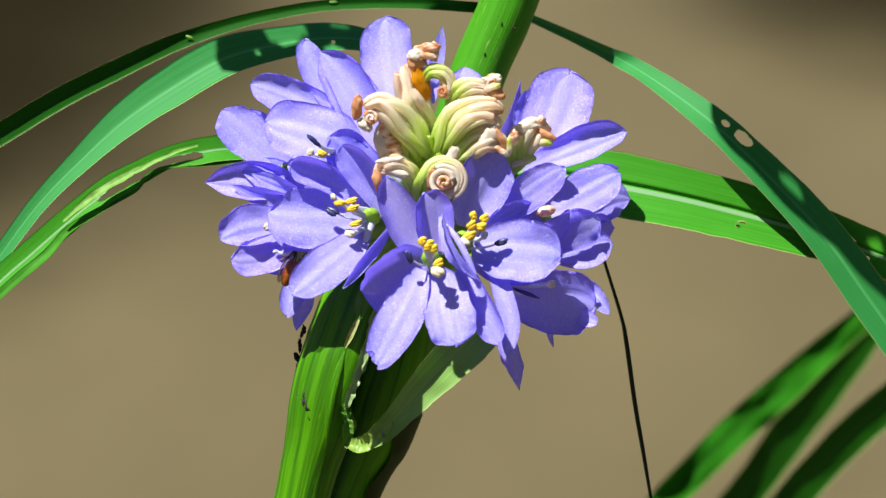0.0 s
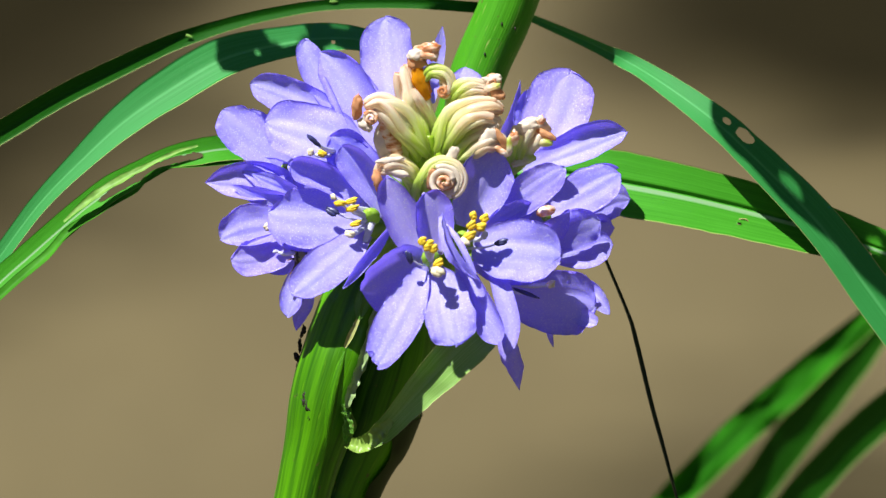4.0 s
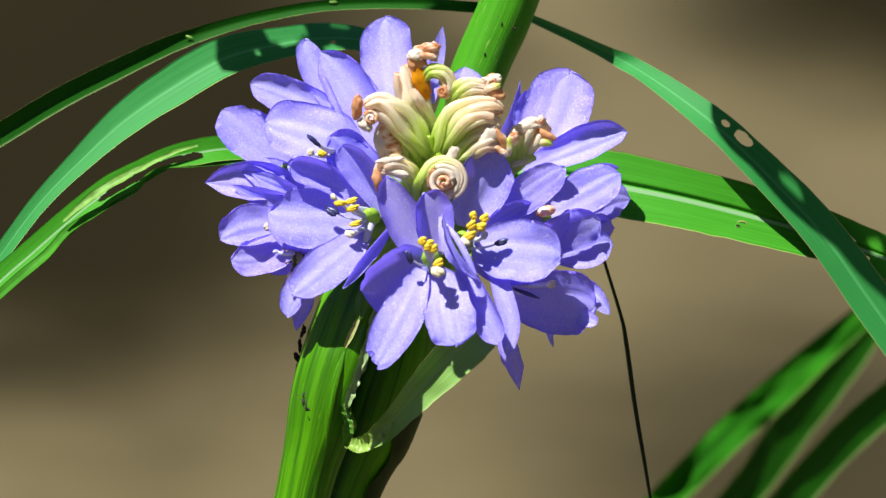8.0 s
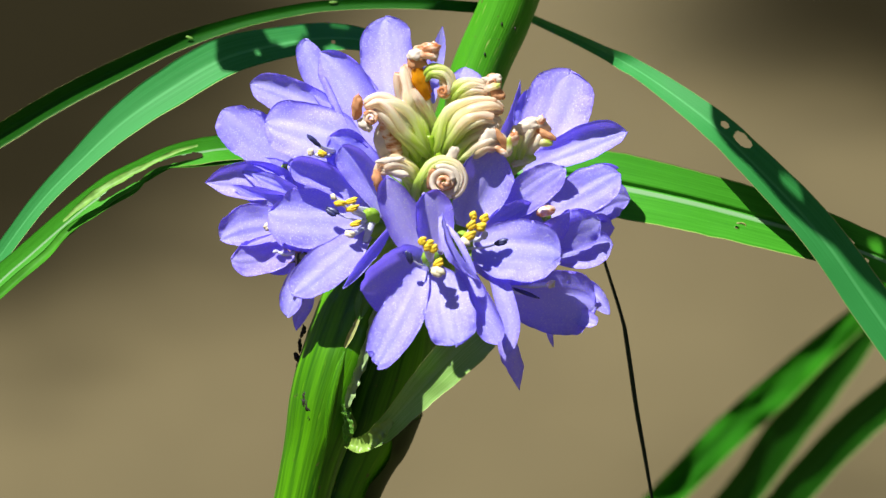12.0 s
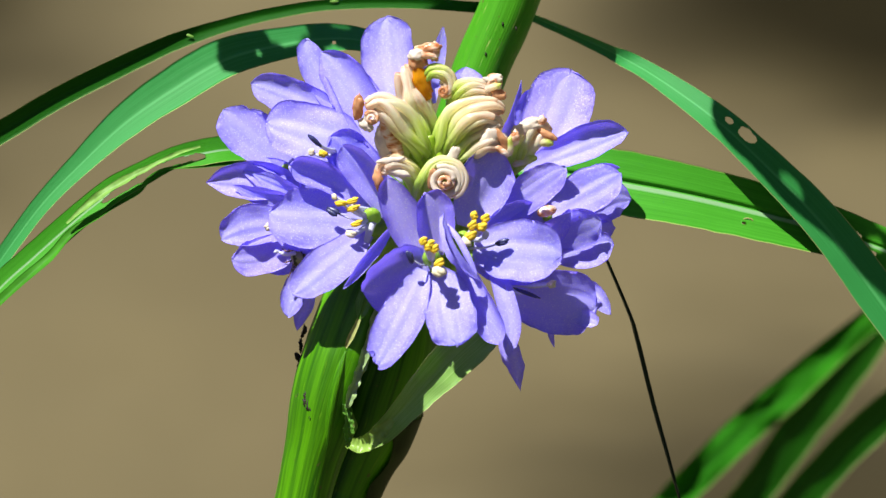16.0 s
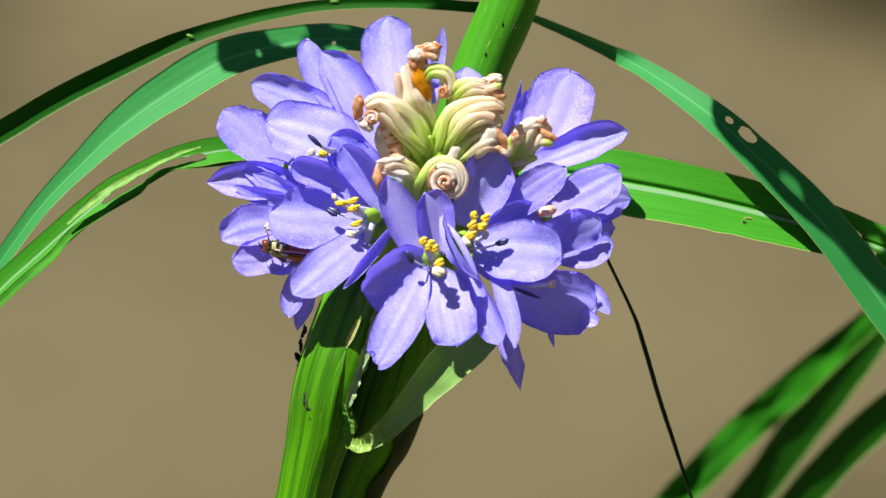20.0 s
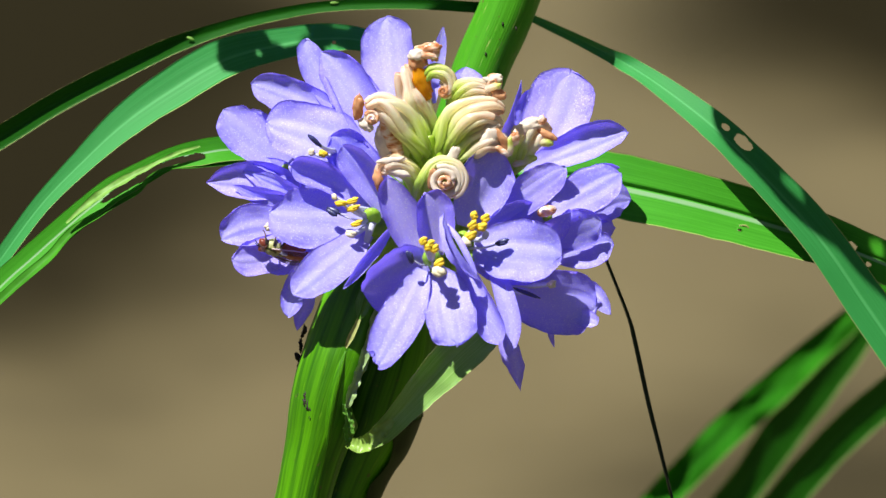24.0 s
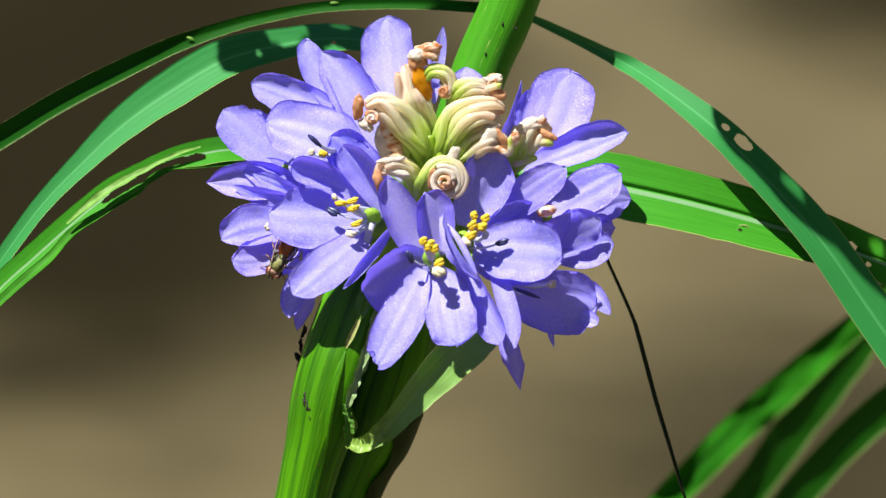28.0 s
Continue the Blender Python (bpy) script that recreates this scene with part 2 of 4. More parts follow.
FLY_RUST = plain("fly_rust", (0.30, 0.070, 0.010), 0.22, 0.5, 1500, 0.5)
FLY_EYE = banded("fly_eye", (0.13, 0.025, 0.012), (0.50, 0.28, 0.17))
FLY_VEIN = plain("fly_wing_edge", (0.42, 0.30, 0.30), 0.3, 0.5, 2500, 0.3)
FLY_PALE = plain("fly_pale", (0.30, 0.16, 0.10), 0.5, 0.4, 2500, 0.4)
WATER, SHADE, HALF_SHADE = water_material(), shade_material(), shade_material(0.5)


# ---- builders ----
BASE = Vector((-0.024, -0.014, 0.0))


def at(x, y, d=0.0):
    """The place of a point of the plate."""
    k = 0.0001 * (1 - d * 0.0001 / FAR)
    return HEAD + U * ((x - 784) * k) + V * ((441 - y) * k) + W * (d * 0.0001)


def glide(rows, n):
    """n points of a smooth line through rows of numbers."""
    p = np.array(rows, float)
    p = np.vstack([2 * p[0] - p[1], p, 2 * p[-1] - p[-2]])
    out = []
    for s in np.linspace(0, len(rows) - 1, n):
        i = min(int(s), len(rows) - 2)
        t = s - i
        a, b, c, e = p[i:i + 4]
        out.append(0.5 * (2 * b + (c - a) * t + (2 * a - 5 * b + 4 * c - e) * t * t + (3 * b - a - 3 * c + e) * t ** 3))
    return np.array(out)


def sheet(name, verts, faces, uvs, material):
    me = bpy.data.meshes.new(name)
    me.from_pydata([tuple(v) for v in verts], [], faces)
    layer = me.uv_layers.new(name="UVMap")
    idx = np.empty(len(me.loops), int)
    me.loops.foreach_get("vertex_index", idx)
    layer.data.foreach_set("uv", np.array(uvs, float)[idx].ravel())
    me.polygons.foreach_set("use_smooth", [True] * len(me.polygons))
    me.materials.append(material)
    me.update()
    return me


def part(name, me, parent, label="", origin=None):
    """Links a mesh made in world places as one part of a thing."""
    ob = new(name, me)
    o = Vector(origin) if origin is not None else Vector(place_of(parent))
    me.transform(Matrix.Translation(-o))
    ob.parent = parent
    ob.location = o - place_of(parent)
    return tagged(ob, label)


def place_of(ob):
    p = Vector((0, 0, 0))
    while ob:
        p += ob.location
        ob = ob.parent
    return p


def thing(name, place, label, category, group="", kind=""):
    ob = new(name)
    ob.empty_display_size = 0.01
    ob.location = place
    return tagged(ob, label, category, group, kind)


def unit(v):
    return v / max(1e-12, np.linalg.norm(v))


def tube(name, rows, material, ring=16, n=30, lump=0.0, world_rows=False, twist=0.0, closed=True, wrap=None):
    """A tapered tube along rows of (x, y, d, radius). wrap(s) gives the arc in degrees that it covers at s."""
    g = glide(rows, n)
    c = g[:, :3] if world_rows else np.array([at(*r[:3]) for r in g])
    rad = g[:, 3] * 0.0001
    t = np.gradient(c, axis=0)
    verts, uvs, faces = [], [], []
    side = unit(np.cross(t[0], np.array(W)))
    m = ring + 1
    for i in range(n):
        ti = unit(t[i])
        side = unit(side - ti * side.dot(ti))
        up = np.cross(side, ti)
        a0, a1 = wrap(i / (n - 1)) if wrap else (0, 360)
        for k in range(m):
            a = radians(a0 + (a1 - a0) * k / ring) + twist * i / n
            w = side * math.cos(a) + up * math.sin(a)
            q = c[i] + w * rad[i]
            if lump:
                q = q + w * rad[i] * lump * noise.noise(Vector(c[i] * 160 + w * 1.3))
            verts.append(q)
            uvs.append((i / (n - 1), (a0 + (a1 - a0) * k / ring) / 360))
    for i in range(n - 1):
        for k in range(ring):
            faces.append((i * m + k, i * m + k + 1, (i + 1) * m + k + 1, (i + 1) * m + k))
    if closed and not wrap:
        for i, turn in ((0, 1), (n - 1, -1)):
            verts.append(c[i])
            uvs.append((i / (n - 1), 0.5))
            for k in range(ring):
                faces.append((len(verts) - 1, i * m + k + 1, i * m + k)[::turn])
    return sheet(name, verts, faces, uvs, material)


def ribbon(name, rows, material, normal=(0, 0, 1), fold=0.25, n=70, across=10, thick=2.2, holes=(), turn=None, wave=0.0, world_rows=False, ruffle=9, groove=0.0):
    """A leaf along rows of (x, y, d, half width), folded along its rib; holes are (s, c, ds, dc) ovals eaten out of it."""
    g = glide(rows, n)
    c = g[:, :3] if world_rows else np.array([at(*r[:3]) for r in g])
    hw = np.maximum(g[:, 3], 0.4) * 0.0001
    t = np.gradient(c, axis=0)
    hint = np.array(U * normal[0] + V * normal[1] + W * normal[2])
    verts, uvs, cells = [], [], []
    m = across + 1
    for i in range(n):
        s = i / (n - 1)
        ti = unit(t[i])
        side = unit(np.cross(ti, hint))
        nrm = np.cross(side, ti)
        if turn:
            a = radians(turn(s))
            side, nrm = side * math.cos(a) + nrm * math.sin(a), nrm * math.cos(a) - side * math.sin(a)
        for k in range(m):
            x = 2 * k / across - 1
            z = fold * (abs(x) ** 1.3) * hw[i] + wave * hw[i] * abs(x) * noise.noise(Vector((s * ruffle, x * 0.8, hw[0] * 9000)))
            z -= groove * hw[i] * math.exp(-((x + 0.14) / 0.05) ** 2)
            edge = 1 + (0.03 if ruffle < 20 else 0.22) * noise.noise(Vector((s * (25 if ruffle < 20 else ruffle * 1.4), x, 3)))
            verts.append(c[i] + side * (x * hw[i] * edge) + nrm * z)
            uvs.append((s, k / across))
            cells.append(nrm)
    top = len(verts)
    for i in range(n):
        for k in range(m):
            x = abs(2 * k / across - 1)
            verts.append(verts[i * m + k] - cells[i * m + k] * (thick * 0.0001 * (1.15 - x)))
            uvs.append(uvs[i * m + k])
    keep = np.ones((n - 1, across), bool)
    for i in range(n - 1):
        for k in range(across):
            s, x = (i + 0.5) / (n - 1), 2 * (k + 0.5) / across - 1
            for hs, hc, ds, dc in holes:
                e = ((s - hs) / ds) ** 2 + ((x - hc) / dc) ** 2 + 0.35 * noise.noise(Vector((s * 60, x * 5, hs * 50)))
                if e < 1:
                    keep[i, k] = False
    faces = []

    def wall(a, b):
        faces.append((a, b, b + top, a + top))
    for i in range(n - 1):
        for k in range(across):
            if not keep[i, k]:
                continue
            a, b, e, f = i * m + k, i * m + k + 1, (i + 1) * m + k + 1, (i + 1) * m + k
            faces.append((a, b, e, f))
            faces.append((f + top, e + top, b + top, a + top))
            if k == 0 or not keep[i, k - 1]:
                wall(f, a)
            if k == across - 1 or not keep[i, k + 1]:
                wall(b, e)
            if i == 0 or not keep[i - 1, k]:
                wall(a, b)
            if i == n - 2 or not keep[i + 1, k]:
                wall(e, f)
    return sheet(name, verts, faces, uvs, material)


def ball(name, place, size, material, direction=None, lump=0.1, seg=12, rings=8):
    """A lumpy ovoid: size is its half length along direction and its two half widths."""
    place = np.array(place)
    z = unit(np.array(direction)) if direction is not None else np.array(V)
    x = unit(np.cross(z, np.array(W) + 0.01))
    y = np.cross(z, x)
    verts, uvs, faces = [], [], []
    for i in range(rings + 1):
        th = math.pi * i / rings
        for k in range(seg):
            ph = 2 * math.pi * k / seg
            w = np.array([math.sin(th) * math.cos(ph), math.sin(th) * math.sin(ph), math.cos(th)])
            f = 1 + lump * noise.noise(Vector(w * 2 + place * 900))
            verts.append(place + (x * w[0] * size[1] + y * w[1] * size[2] + z * w[2] * size[0]) * f * 0.0001)
            uvs.append((i / rings, k / seg))
    for i in range(rings):
        for k in range(seg):
            faces.append((i * seg + k, i * seg + (k + 1) % seg, (i + 1) * seg + (k + 1) % seg, (i + 1) * seg + k))
    return sheet(name, verts, faces, uvs, material)


# ---- water ----
def lay_water():
    n = 40
    xs = np.sign(np.linspace(-1, 1, n + 1)) * np.abs(np.linspace(-1, 1, n + 1)) ** 4 * 1500
    verts = [(x, y, 0.0) for y in xs for x in xs]
    faces = [(j * (n + 1) + i, j * (n + 1) + i + 1, (j + 1) * (n + 1) + i + 1, (j + 1) * (n + 1) + i) for j in range(n) for i in range(n)]
    ob = new("water", sheet("water", verts, faces, [(v[0], v[1]) for v in verts], WATER))
    tagged(ob, "still muddy brown pond water under full sun", "water", kind="structure")


# a dark see-through sheet over the water that stands in for shade
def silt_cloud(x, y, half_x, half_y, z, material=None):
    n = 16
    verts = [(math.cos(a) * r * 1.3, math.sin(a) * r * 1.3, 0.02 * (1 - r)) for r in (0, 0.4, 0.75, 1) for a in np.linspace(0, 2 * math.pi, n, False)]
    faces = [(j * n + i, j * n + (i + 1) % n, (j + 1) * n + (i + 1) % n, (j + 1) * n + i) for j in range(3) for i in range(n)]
    ob = new("silt_cloud", sheet("silt_cloud", verts, faces, [(v[0], v[1]) for v in verts], material or SHADE))
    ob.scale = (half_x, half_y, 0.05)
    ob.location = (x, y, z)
    return tagged(ob, "soft dark patch of painted shade moving over muddy pond water", "silt", "drifting silt", "stuff")


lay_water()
SHADE_A = silt_cloud(-0.3, 1.1, 0.17, 0.36, 0.004)
SHADE_B = silt_cloud(0.3, 1.1, 0.15, 0.24, 0.008)
SHADE_D = silt_cloud(0.1, 0.5, 0.13, 0.18, 0.016, HALF_SHADE)


# ---- the plant ----
plant = thing("flowering_plant", BASE, "violet-flowered marsh plant with a thick green stalk standing in muddy water", "plant")


def stalk():
    low = at(552, 1000, -110)
    rows = [(BASE.x + (low.x - BASE.x) * k, BASE.y + (low.y - BASE.y) * k, -0.02 + (low.z + 0.02) * k, 85 - 13 * k) for k in np.linspace(0, 1, 22)]
    rows += [(*at(586, 885, -125), 73), (*at(600, 845, -125), 76), (*at(618, 795, -125), 84), (*at(642, 740, -120), 95), (*at(661, 680, -105), 96), (*at(690, 590, -75), 90), (*at(710, 480, -50), 76), (*at(750, 360, -70), 50)]
    part("stalk", tube("stalk", rows, STALK, 36, 170, 0.02, True), plant, "thick glossy green stalk with dark specks")


def petiole():
    rows = [(690, 640, -90, 50), (770, 370, -120, 50), (843, 140, -130, 50), (902, 0, -130, 51), (985, -240, -130, 48), (1050, -480, -140, 44), (1080, -620, -140, 40)]
    part("petiole", tube("petiole", rows, PETIOLE, 28, 50, 0.02), plant, "smooth green leaf stalk with pale flecks")


def sheath_wrap(s):
    # closed below, split open down its front higher up
    o = 1 / (1 + math.exp(-(s - 0.40) / 0.02))
    return -30 + 88 * o + 3 * math.sin(40 * s) * o, 300


def sheath():
    rows = [(508, 1000, 0, 50), (534, 885, 10, 49), (549, 820, 14, 52), (563, 770, 16, 58), (578, 715, 16, 67), (600, 650, 10, 73), (622, 590, 0, 74), (646, 530, -20, 72), (680, 470, -45, 66), (705, 420, -70, 60)]
    sh = part("sheath", tube("sheath", rows, STALK, 44, 130, 0.03, wrap=sheath_wrap), plant, "glossy green sheath split open down its front")
    rim = [(664, 545, 66, 5), (655, 580, 70, 7), (645, 620, 76, 8.5), (632, 660, 80, 9.5), (620, 692, 82, 8.5), (611, 722, 82, 5)]
    part("rim", ribbon("rim", rim, PALE_RIM, (0.5, 0.2, 0.8), 0.5, 160, 8, 1.5, wave=0.9, ruffle=15), sh, "pale ruffled dry rim")
    frill = [(607, 715, 78, 5), (613, 742, 80, 9), (612, 766, 78, 10), (612, 786, 72, 5)]
    part("rim", ribbon("rim", frill, SHEATH, (0.5, 0.2, 0.8), 0.5, 90, 8, 1.5, wave=0.8, ruffle=12), sh, "ruffled green rim")
    # brown edge of the stalk, coloured darker to paint in the shade there
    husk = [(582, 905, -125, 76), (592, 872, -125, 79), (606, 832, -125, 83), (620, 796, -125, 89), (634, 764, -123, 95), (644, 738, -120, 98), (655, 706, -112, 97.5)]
    part("husk", tube("husk", husk, SHADE_EDGE, 24, 50, 0.03, wrap=lambda s: (-70, 46 + 7 * math.sin(9 * s) - 20 * max(0, 0.3 - s) / 0.3)), sh, "dark greenish-brown edge of the stalk with its shade painted in")
    flap = [(646, 786, 74, 12), (674, 765, 80, 20), (706, 732, 82, 24), (742, 691, 76, 31), (784, 646, 60, 38), (830, 602, 40, 40), (880, 564, 16, 26)]
    part("flap", ribbon("flap", flap, FLAP, (0.42, 0.02, 0.9), 0.35, 90, 14, 3, wave=0.18), sh, "pale green pointed flap of the sheath")
    curl = [(614, 786, 72, 8), (634, 790, 86, 14), (652, 784, 96, 15), (672, 766, 100, 14), (694, 744, 100, 5)]
    part("rim", ribbon("rim", curl, LIP, (0.1, 0.3, 0.9), 0.5, 140, 8, 1.5, wave=0.7, ruffle=13), sh, "pale ruffled lip")
    shred = [(636, 560, 104, 3), (628, 578, 108, 4.5), (618, 598, 110, 5.5), (610, 616, 110, 2)]
    part("shred", ribbon("shred", shred, DRY, (0.2, 0, 1), 0.5, 24, 6, 2), sh, "dry straw-coloured shred")
    for dx in (-7, 6):
        part("bract", ribbon("bract", [(650 + dx, 515, 96, 8), (643 + dx, 535, 100, 8), (638 + dx * 0.6, 552, 103, 6), (634, 566, 105, 3)], SHEATH, (0.3 * dx / 7, 0, 1), 0.4, 20, 6, 2), sh, "small green bract")
    for ridge in ([(610, 622, 78, 4), (600, 655, 80, 8), (590, 695, 80, 9), (583, 740, 75, 9), (577, 785, 64, 7), (568, 835, 52, 4)],
                  [(560, 640, 66, 4), (552, 690, 68, 6), (545, 740, 62, 6), (540, 800, 56, 4)]):
        part("ridge", tube("ridge", ridge, STALK, 12, 50, 0.15), sh, "raised vein of the sheath")
    for x, y, r in ((538, 584, 6), (534, 592, 5), (530, 606, 5), (531, 616, 6), (524, 632, 6), (530, 640, 7), (528, 652, 6), (527, 663, 5)):
        part("speck", ball("speck", at(x, y, 12), (r * 1.3, r * 0.6, r * 0.6), CRUST, U * (0.3 * math.sin(y)) + V, 0.9, 10, 8), sh, "black crusty speck")
    for x, y, r in ((541, 703, 5), (540, 714, 6), (545, 722, 6), (549, 736, 4), (528, 702, 3), (566, 770, 4), (569, 793, 4), (506, 848, 4), (546, 686, 3), (549, 726, 4)):
        mid, rad = float(np.interp(y, [590, 650, 715, 770, 820], [622, 600, 578, 563, 549])), float(np.interp(y, [650, 715, 770, 820], [73, 67, 58, 52]))
        a = math.asin(max(-0.99, min(0.99, (x - mid) / rad)))
        part("speck", ball("speck", at(x, y, 14 + rad * math.cos(a)), (r * 1.7, r * 0.8, r * 0.4), CRUST, U * (0.4 * math.sin(y)) + V, 0.9, 10, 8), sh, "black crusty speck")


stalk()
petiole()
sheath()


# ---- leaves ----
def leaf(rows, material, label, pivot, **kw):
    return part("leaf", ribbon("leaf", rows, material, **kw), plant, label, at(*pivot))


LEAF_TOP = leaf([(-320, 420, -170, 24), (-150, 322, -170, 23), (0, 236, -165, 21), (100, 176, -162, 20), (200, 125, -158, 19), (300, 79, -154, 16), (400, 46, -150, 12), (480, 26, -150, 11), (580, 10, -150, 10), (720, 6, -150, 10), (850, 14, -160, 10)],
                LEAF_DARK, "long narrow dark green arching leaf", (850, 14, -140), normal=(0, 0.0, 1.0), fold=0.3, n=120, turn=lambda s: -16 / (1 + math.exp((s - 0.53) / 0.02)))
LEAF_WIDE = leaf([(-180, 720, -40, 14), (-70, 555, -40, 15), (0, 453, -40, 16), (70, 360, -45, 18), (140, 288, -50, 23), (220, 215, -60, 33), (310, 153, -70, 40), (400, 103, -80, 39), (500, 78, -90, 32), (580, 68, -100, 28), (650, 74, -110, 22), (760, 110, -140, 14)],
                 LEAF_BLUE, "broad bluish-green arching leaf with small holes", (760, 110, -140), normal=(-0.1, 0.4, 0.9), fold=0.22, n=110, across=14,
                 holes=((0.83, 0.3, 0.008, 0.16),))
LEAF_TORN = leaf([(-180, 690, -20, 24), (-70, 572, -20, 24), (0, 499, -25, 24), (50, 455, -28, 24), (100, 411, -30, 24), (150, 369, -34, 24), (200, 333, -38, 25), (250, 306, -44, 23), (300, 281, -50, 21), (350, 271, -56, 25), (400, 264, -66, 24), (470, 266, -90, 22), (560, 280, -120, 20)],
                 LEAF, "green leaf torn along its middle with ragged pale edges", (560, 280, -120), normal=(-0.15, 0.3, 0.94), fold=0.3, n=300, across=28,
                 holes=((0.52, 0.22, 0.065, 0.32), (0.60, 0.20, 0.07, 0.42), (0.68, 0.26, 0.05, 0.34), (0.735, 0.20, 0.028, 0.30)))
LEAF_LOW = leaf([(900, 300, -130, 40), (1010, 316, -110, 58), (1090, 330, -96, 62), (1200, 352, -90, 59), (1300, 376, -90, 56), (1420, 408, -90, 51), (1520, 440, -90, 42), (1640, 490, -90, 36), (1800, 570, -90, 26)],
                LEAF, "broad bright green leaf with a pale midrib", (900, 300, -130), normal=(0.0, 0.35, 0.93), fold=0.18, n=300, across=64, groove=0.10,
                holes=((0.512, 0.45, 0.004, 0.06), (0.725, -0.15, 0.014, 0.22), (0.77, 0.3, 0.006, 0.12)))
LEAF_ARCH = leaf([(900, 14, -270, 8), (960, 40, -260, 10), (1040, 76, -240, 13), (1110, 112, -190, 16), (1180, 157, -130, 22), (1260, 217, -80, 28), (1321, 273, -66, 31), (1416, 370, -62, 36), (1476, 442, -61, 38), (1540, 533, -60, 40), (1680, 728, -50, 40), (1800, 900, -40, 30)],
                 LEAF_BLUE, "long arching bluish-green leaf with eaten holes", (900, 20, -270), normal=(0.15, 0.3, 0.95), fold=0.22, n=440, across=44, turn=lambda s: -62 / (1 + math.exp((s - 0.265) / 0.012)),
                 holes=((0.522, -0.55, 0.020, 0.32), (0.475, -0.50, 0.010, 0.18)))
# blades above, held by the leaf stalk, that throw shade on the arching leaves
def above(x, y, d, hw):
    """A row that lies towards the sun from a shaded point of the plate."""
    return (*(at(x, y, d) + SUN * 0.11), hw)


def upper_leaf(rows, holes):
    stem = [(*at(1078, -610, -140), 8)]
    ob = part("upper_leaf", ribbon("upper_leaf", stem + rows, LEAF_DARK, (SUN.dot(U), SUN.dot(V), SUN.dot(W)), 0.08, 160, 20, 2.5, holes=holes, wave=0.3, world_rows=True), plant, "green leaf blade with eaten holes")
    return ob


upper_leaf([above(760, 20, -120, 30), above(660, 68, -105, 50), above(560, 74, -100, 52), above(480, 84, -88, 50), above(428, 102, -82, 46), above(394, 130, -80, 12)],
           ((0.59, 0.35, 0.075, 0.42), (0.42, 0.55, 0.05, 0.25), (0.45, -0.45, 0.03, 0.2), (0.74, -0.1, 0.012, 0.12)))
upper_leaf([above(1225, 40, -110, 25), above(1290, 130, -80, 36), above(1299, 194, -70, 44), above(1341, 234, -64, 44), above(1401, 304, -62, 44), above(1471, 349, -61, 44), above(1531, 414, -60, 44), above(1599, 469, -58, 44), above(1690, 560, -54, 40)],
           ((0.55, 0.27, 0.033, 0.16), (0.76, -0.45, 0.03, 0.22), (0.88, 0.1, 0.02, 0.3)))
LEAF_THREAD = leaf([(1060, 430, -60, 3), (1068, 460, -60, 4), (1098, 560, -60, 5), (1106, 605, -60, 7), (1122, 720, -60, 7), (1136, 800, -60, 6), (1150, 880, -60, 4), (1165, 960, -60, 1.5)],
                   DARK_THREAD, "thin dark hanging thread-like leaf", (1060, 430, -60), normal=(0.8, 0.2, 0.5), fold=0.4, n=50, across=4)


def leaf_marks():
    ring = [(r[0], 397 + (r[1] - 397) * 0.5, r[2], 1.6) for r in coil(1312, 397, -83, 9, 9, 0, 1.0, 14)]
    part("scar", tube("scar", ring, DRY, 7, 40, 0.3), LEAF_LOW, "pale dry rim of an eaten hole")
    for x, y, d, a in ((335, 66, -148, 0.4), (590, 4, -148, 0.0)):
        part("scar", ball("scar", at(x, y, d), (7, 2.6, 0.8), TORN, U - V * a, 0.4), LEAF_TOP, "pale dry scar")
    edge = [(112, 392, -8, 2), (145, 364, -10, 7), (182, 337, -12, 9), (225, 312, -18, 8), (262, 293, -24, 5), (310, 270, -34, 4), (350, 258, -42, 2)]
    part("torn_edge", ribbon("torn_edge", edge, TORN, (-0.2, 0.5, 0.8), 0.4, 90, 8, 1.2, wave=0.5, ruffle=12), LEAF_TORN, "pale ragged torn edge")
    strip = [(430, 286, -62, 5), (350, 294, -44, 4), (297, 296, -36, 4), (262, 313, -32, 5), (238, 340, -28, 5), (205, 358, -24, 7), (170, 379, -20, 9), (125, 408, -16, 10), (85, 450, -12, 10), (30, 497, -10, 10), (-70, 590, -6, 10)]
    part("torn_strip", ribbon("torn_strip", strip, LEAF_STRIP, (-0.3, 0.6, 0.75), 0.4, 160, 8, 1.5, wave=0.35, ruffle=11), LEAF_TORN, "thin torn-off strip of the leaf")
    for x, y in ((888, 43), (912, 51), (853, 150), (858, 96)):
        part("speck", ball("speck", at(x, y, -80), (3.5, 2, 2), CRUST, lump=0.5, seg=8, rings=5), plant, "tiny black speck")


